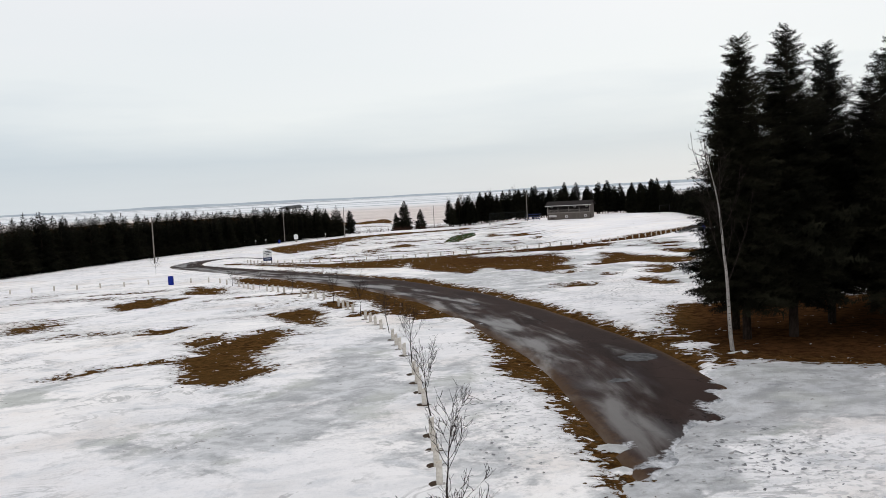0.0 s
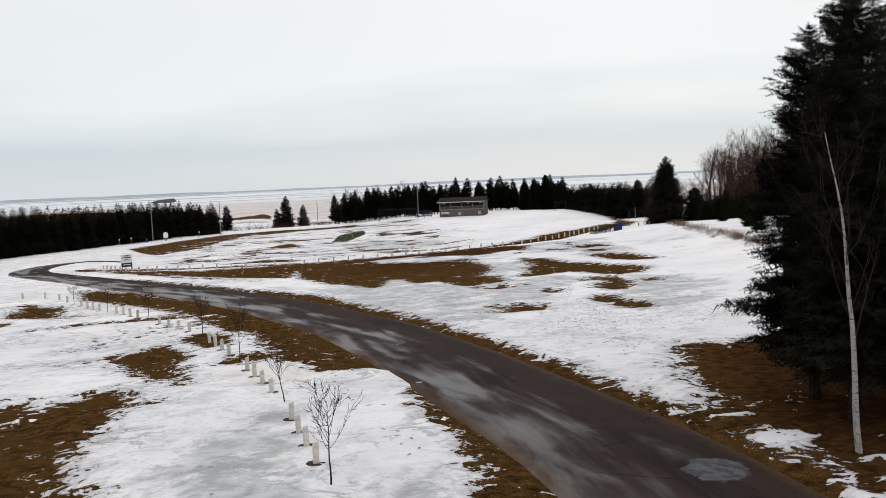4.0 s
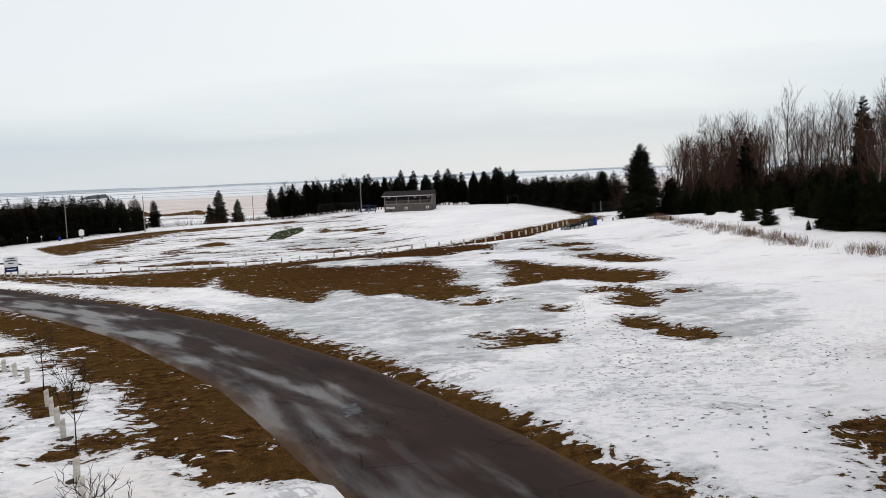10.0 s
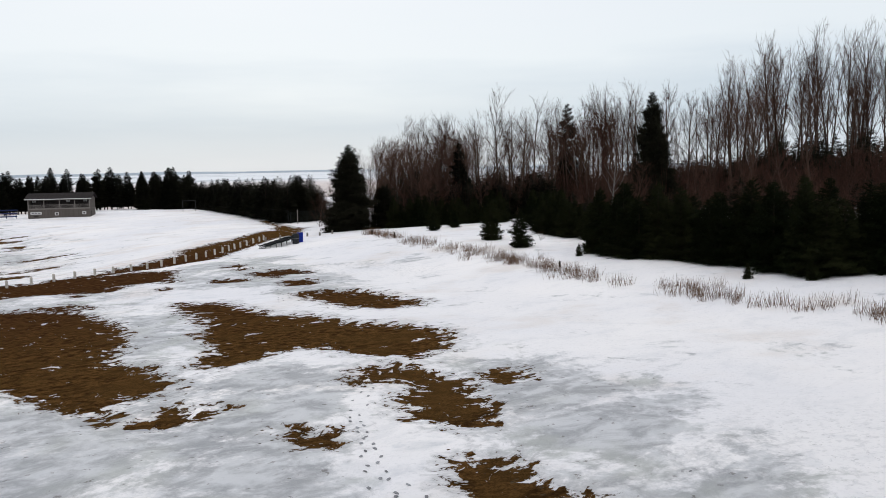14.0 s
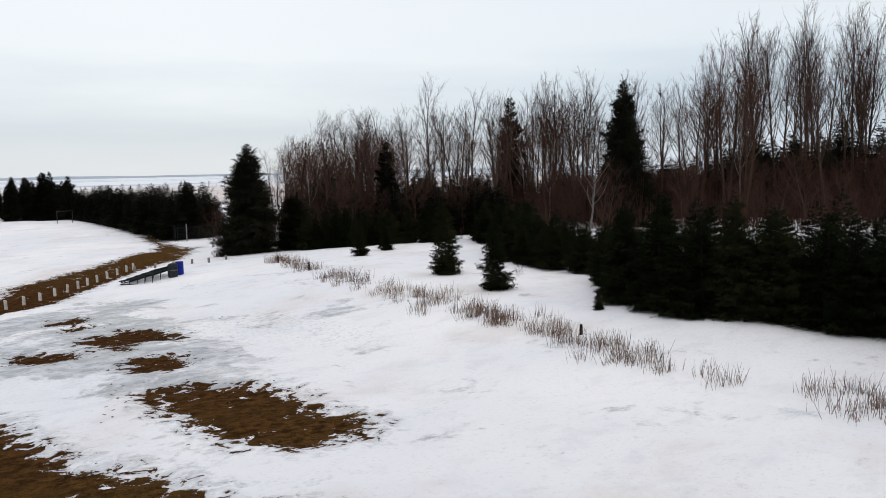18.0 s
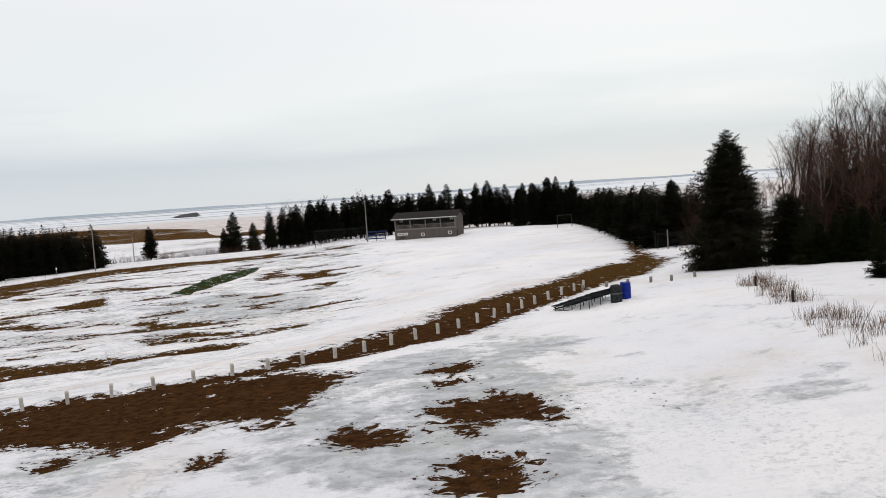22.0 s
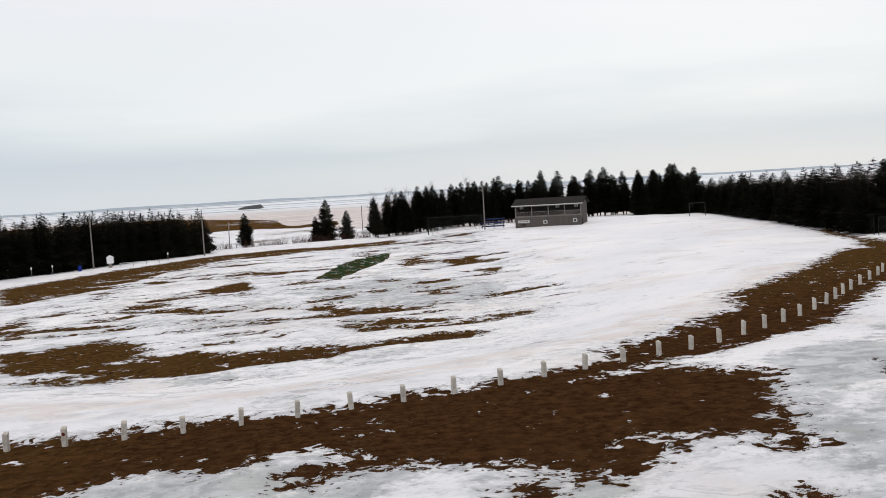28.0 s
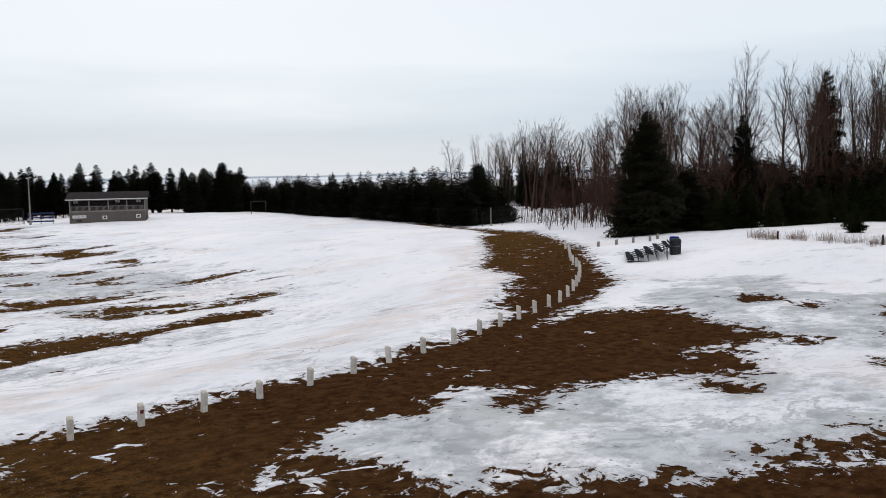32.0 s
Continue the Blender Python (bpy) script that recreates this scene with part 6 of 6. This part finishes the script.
part("rail_bar", box(8.0, 0.1, 0.12, 3.9, 0, 0.8, 0.01), M_WHITE, rail)


def chain_fence(points, h, label, gap=3.0, name="chain_fence"):
    """Posts, top rails and wire panels along a line."""
    root = thing(name, Matrix(), label, "fence")
    line = spline(points, gap) if len(points) > 2 else np.array(points, float)
    for x, y in line:
        part("fence_post", tube((x, y, land(x, y) - 0.2), (x, y, land(x, y) + h), 0.045, None, 6), M_DARKSTEEL, root)
    for (ax, ay), (bx, by) in zip(line, line[1:]):
        za, zb = land(ax, ay), land(bx, by)
        part("top_rail", tube((ax, ay, za + h), (bx, by, zb + h), 0.03, None, 5), M_DARKSTEEL, root)
        me = mesh_from("wire_panel", [(ax, ay, za + 0.05), (bx, by, zb + 0.05), (bx, by, zb + h), (ax, ay, za + h)], [(0, 1, 2, 3)], M_CHAIN)
        w = math.hypot(bx - ax, by - ay)
        for loop, uv in zip(me.uv_layers.new().data, ((0, 0), (w * 9, 0), (w * 9, h * 9), (0, h * 9))):
            loop.uv = uv
        part("wire_panel", me, None, root)
    return root


chain_fence([(83, 296), (77, 262), (70.5, 228), (66.6, 206)], 2.4, "dark chain-link fence in front of the fir hedge")
chain_fence([(66.6, 206), (71, 205), (77, 203.5), (86, 201)], 2.2, "dark chain-link fence beyond the lane")
end_post = thing("fence_end_post", pose(67.8, 205.6, land(67.8, 205.6)), "stout grey steel post ending the chain-link fence", "fence post")
part("shaft", tube((0, 0, -0.2), (0, 0, 2.55), 0.085, None, 10), M_RAIL, end_post)
part("cap", tube((0, 0, 2.54), (0, 0, 2.62), 0.10, 0.06, 10), M_RAIL, end_post)
gate = thing("fence_gate", pose(76.2, 303.5, land(76.2, 303.5), 0, 0, -12), "square dark steel gate frame standing before the hedge", "gate")
for x in (0.0, 3.4):
    part("gate_post", tube((x, 0, -0.2), (x, 0, 3.0), 0.08, None, 8), M_STEEL, gate)
part("cross_bar", tube((0.0, 0, 2.95), (3.4, 0, 2.95), 0.07, None, 6), M_STEEL, gate)


def goal_frame(x, y, w, h, turn, label):
    g = thing("backstop", pose(x, y, land(x, y) - 0.3, 0, 0, turn), label, "backstop", "backstops")
    for dx in (0, w):
        part("upright", tube((dx, 0, 0), (dx, 0, h), 0.09, None, 8), M_DARKSTEEL, g)
        part("stay", tube((dx, 2.2, 0), (dx, 0, h), 0.05, None, 6), M_DARKSTEEL, g)
    part("cross_bar", tube((0, 0, h), (w, 0, h), 0.09, None, 8), M_DARKSTEEL, g)
    me = mesh_from("netting", [(0, 0.02, 0.1), (w, 0.02, 0.1), (w, 0.02, h), (0, 0.02, h)], [(0, 1, 2, 3)], M_CHAIN)
    for loop, uv in zip(me.uv_layers.new().data, ((0, 0), (w * 7, 0), (w * 7, h * 7), (0, h * 7))):
        loop.uv = uv
    part("netting", me, None, g)


goal_frame(18.0, 318, 13.0, 4.4, 4, "long dark backstop with netting before the trees")

# stacked seating beside the clubhouse
st = thing("stand", pose(33.0, 312.2, land(33.0, 312.2), 0, 0, -15), "small open stand with navy plank rows", "stand")
for i in range(3):
    part("plank", box(5.2, 0.35, 0.3, 0, i * 0.7, 0.5 + i * 0.8, 0.02), M_NAVY, st)
for dx in (-2.3, 0, 2.3):
    part("support", tube((dx, 0.8, -0.2), (dx, 0.8, 2.6), 0.08, None, 6), M_STEEL, st)

# stumps among the reeds
for x, y, h in ((53.0, 145.0, 0.8), (47.6, 110.8, 0.55), (55.3, 154.5, 0.7)):
    s = tagged(part("fence_stump", spun([(0.085, -0.1), (0.075, h * 0.7), (0.065, h), (0.03, h + 0.03)], 9), M_BARK), "short dark weathered stump among reeds", "stump", "reed stumps")
    s.location = (x, y, land(x, y))


# ---- footprints and small things on the snow ----
TRAILS_A = [[(20.8, 90.7), (18.4, 87.1), (17.3, 84.4), (15.6, 80.4), (15.2, 78.7), (14.6, 75.9)], [(16.3, 79.4), (16.3, 76.8), (16.2, 74.6), (16.1, 72.6), (16.1, 71.6)],
            [(1.7, 39.4), (2.0, 35.4), (1.9, 32.1), (1.9, 29.8), (1.5, 27.8), (1.9, 25.4), (2.0, 23.8)], [(8.1, 27.4), (8.2, 25.0), (7.9, 22.5)], [(9.9, 28.3), (9.7, 24.6), (9.8, 23.0)],
            [(8.4, 26.7), (9.5, 25.8), (8.8, 22.8)], [(-1.3, 59.3), (-1.2, 57.1), (-0.9, 54.8)], [(10.0, 51.0), (11.5, 52.1), (12.4, 52.3)], [(10.6, 26.6), (9.2, 23.4), (7.4, 24.6)]]
TRAILS_B = [[(18.2, 87.0), (16.1, 80.3), (16.2, 76.2), (15.2, 70.2)], [(12.3, 58.2), (13.9, 60.5), (15.6, 63.4)], [(40.1, 134.5), (40.0, 130.3), (40.1, 127.8)], [(-0.8, 52.7), (0.3, 52.8), (1.5, 52.5)],
            [(14.3, 71.2), (13.4, 68.7), (13.0, 66.4)], [(14.7, 69.6), (14.9, 67.7), (15.0, 66.1)], [(29.7, 121.4), (29.2, 119.0), (27.9, 117.3), (27.4, 114.8)], [(0.4, 49.1), (0.8, 46.4), (0.8, 44.6)],
            [(21.7, 68.1), (20.2, 66.1), (17.8, 64.9)], [(9.0, 59.8), (13.0, 61.5), (17.0, 61.0)]]


def footprints():
    """Trodden prints: shallow oval dents, raised lip, slushy floor greyed to paint in shade."""
    rng = np.random.RandomState(17)
    verts, faces = [], []

    spots = []

    def dent(*spot):
        spots.append(spot)

    def press(x, y, a, ln, wd, z):
        base, n = len(verts), 9
        for r, dz in ((1.0, 0.012), (0.72, 0.018), (0.0, 0.006)):
            for i in range(n if r else 1):
                t = 6.283 * i / n
                k = rng.uniform(0.75, 1.2)
                u, v = r * k * ln * math.cos(t), r * k * wd * math.sin(t)
                verts.append((x + u * math.cos(a) - v * math.sin(a), y + u * math.sin(a) + v * math.cos(a), z + dz))
        for i in range(n):
            j = (i + 1) % n
            faces.append((base + i, base + j, base + n + j, base + n + i))
            faces.append((base + n + i, base + n + j, base + 2 * n))

    for trail in TRAILS_A + TRAILS_B:
        pts = spline(trail, 0.62)
        for k in range(len(pts) - 1):
            d = pts[k + 1] - pts[k]
            a = math.atan2(d[1], d[0])
            off = (0.16 if k % 2 else -0.16) + rng.normal(0, 0.09)
            dent(pts[k][0] - math.sin(a) * off, pts[k][1] + math.cos(a) * off, a + rng.normal(0, 0.35), rng.uniform(0.08, 0.14), rng.uniform(0.04, 0.065))
    for cx, cy, sx, sy, count in ((9.2, 25.0, 1.3, 1.8, 60), (14.0, 68.0, 1.6, 2.4, 60), (2.2, 31.0, 1.0, 4.5, 50), (18.5, 71.0, 3.0, 3.5, 60), (12.5, 60.5, 2.0, 2.5, 40), (20.5, 66.0, 3.0, 2.0, 40)):
        for _ in range(count):
            dent(rng.normal(cx, sx), rng.normal(cy, sy), rng.uniform(0, 6.28), rng.uniform(0.04, 0.12), rng.uniform(0.025, 0.05))
    for spot, z in zip(spots, tops([s[0] for s in spots], [s[1] for s in spots])):
        press(*spot, z)
    tagged(new("footprints", mesh_from("footprints", verts, faces, M_PRINT, True)), "grey slushy footprints in snow, dent shade painted into their colour", "footprints", kind="stuff")


footprints()


def clods():
    """Small torn tufts of turf round the melting edges."""
    rng = np.random.RandomState(23)
    verts, faces = [], []
    spots = []
    for poly in BARE:
        p = np.array(poly + poly[:1])
        for a, b in zip(p, p[1:]):
            for _ in range(int(np.hypot(*(b - a)) * 2.4)):
                spots.append(a + (b - a) * rng.rand() + rng.normal(0, 0.55, 2))
    spots = [p for p in spots if 18 < p[1] < 150]
    heights = tops([p[0] for p in spots], [p[1] for p in spots])
    for k, (x, y) in enumerate(spots):
        z = heights[k]
        r = rng.uniform(0.04, 0.12)
        base = len(verts)
        n = 6
        for i in range(n):
            t = 6.283 * i / n + rng.uniform(-0.3, 0.3)
            w = r * rng.uniform(0.6, 1.3)
            verts.append((x + w * math.cos(t) * 1.3, y + w * math.sin(t), z - 0.01))
        verts.append((x + rng.normal(0, 0.02), y + rng.normal(0, 0.02), z + 0.015))
        faces.extend((base + i, base + (i + 1) % n, base + n) for i in range(n))
    tagged(new("turf_clods", mesh_from("turf_clods", verts, faces, M_TUFT)), "small dark turf clods showing through thin snow", "turf clods", kind="stuff")


clods()



# a low shed on a spit far out in the ice
far_shed = thing("shore_shed", pose(-394, 2310, -13.2), "long low weathered shed far out on the shore", "shed")
part("body", box(54, 16, 3.0, bevel=0.2), M_POLE, far_shed)
bm = bmesh.new()
vs = [bm.verts.new(p) for p in ((-34, -12, 2.6), (-34, 12, 2.6), (34, 12, 2.6), (34, -12, 2.6), (-8, 0, 9.0), (27, 0, 11.5))]
for f in ((0, 3, 5, 4), (1, 4, 5, 2), (0, 4, 1), (3, 2, 5), (0, 1, 2, 3)):
    bm.faces.new([vs[i] for i in f])
part("roof", bm, M_BINBAND, far_shed, "weathered grey hipped roof")
rng = np.random.RandomState(5)
bm = bmesh.new()
ring = [bm.verts.new((-394 + 150 * math.cos(t) * k + 30, 2310 + 60 * math.sin(t) * k, -14.7)) for t, k in ((6.283 * i / 40, rng.uniform(0.8, 1.15)) for i in range(40))]
crest = [bm.verts.new((-394 + (v.co.x + 394) * 0.75, 2310 + (v.co.y - 2310) * 0.7, -13.1 + rng.uniform(-0.3, 0.3))) for v in ring]
for i in range(40):
    bm.faces.new((ring[i], ring[(i + 1) % 40], crest[(i + 1) % 40], crest[i]))
bm.faces.new(crest)
tagged(part("spit", bm, M_MARSH), "low brown spit of land in the ice", "spit", kind="structure")
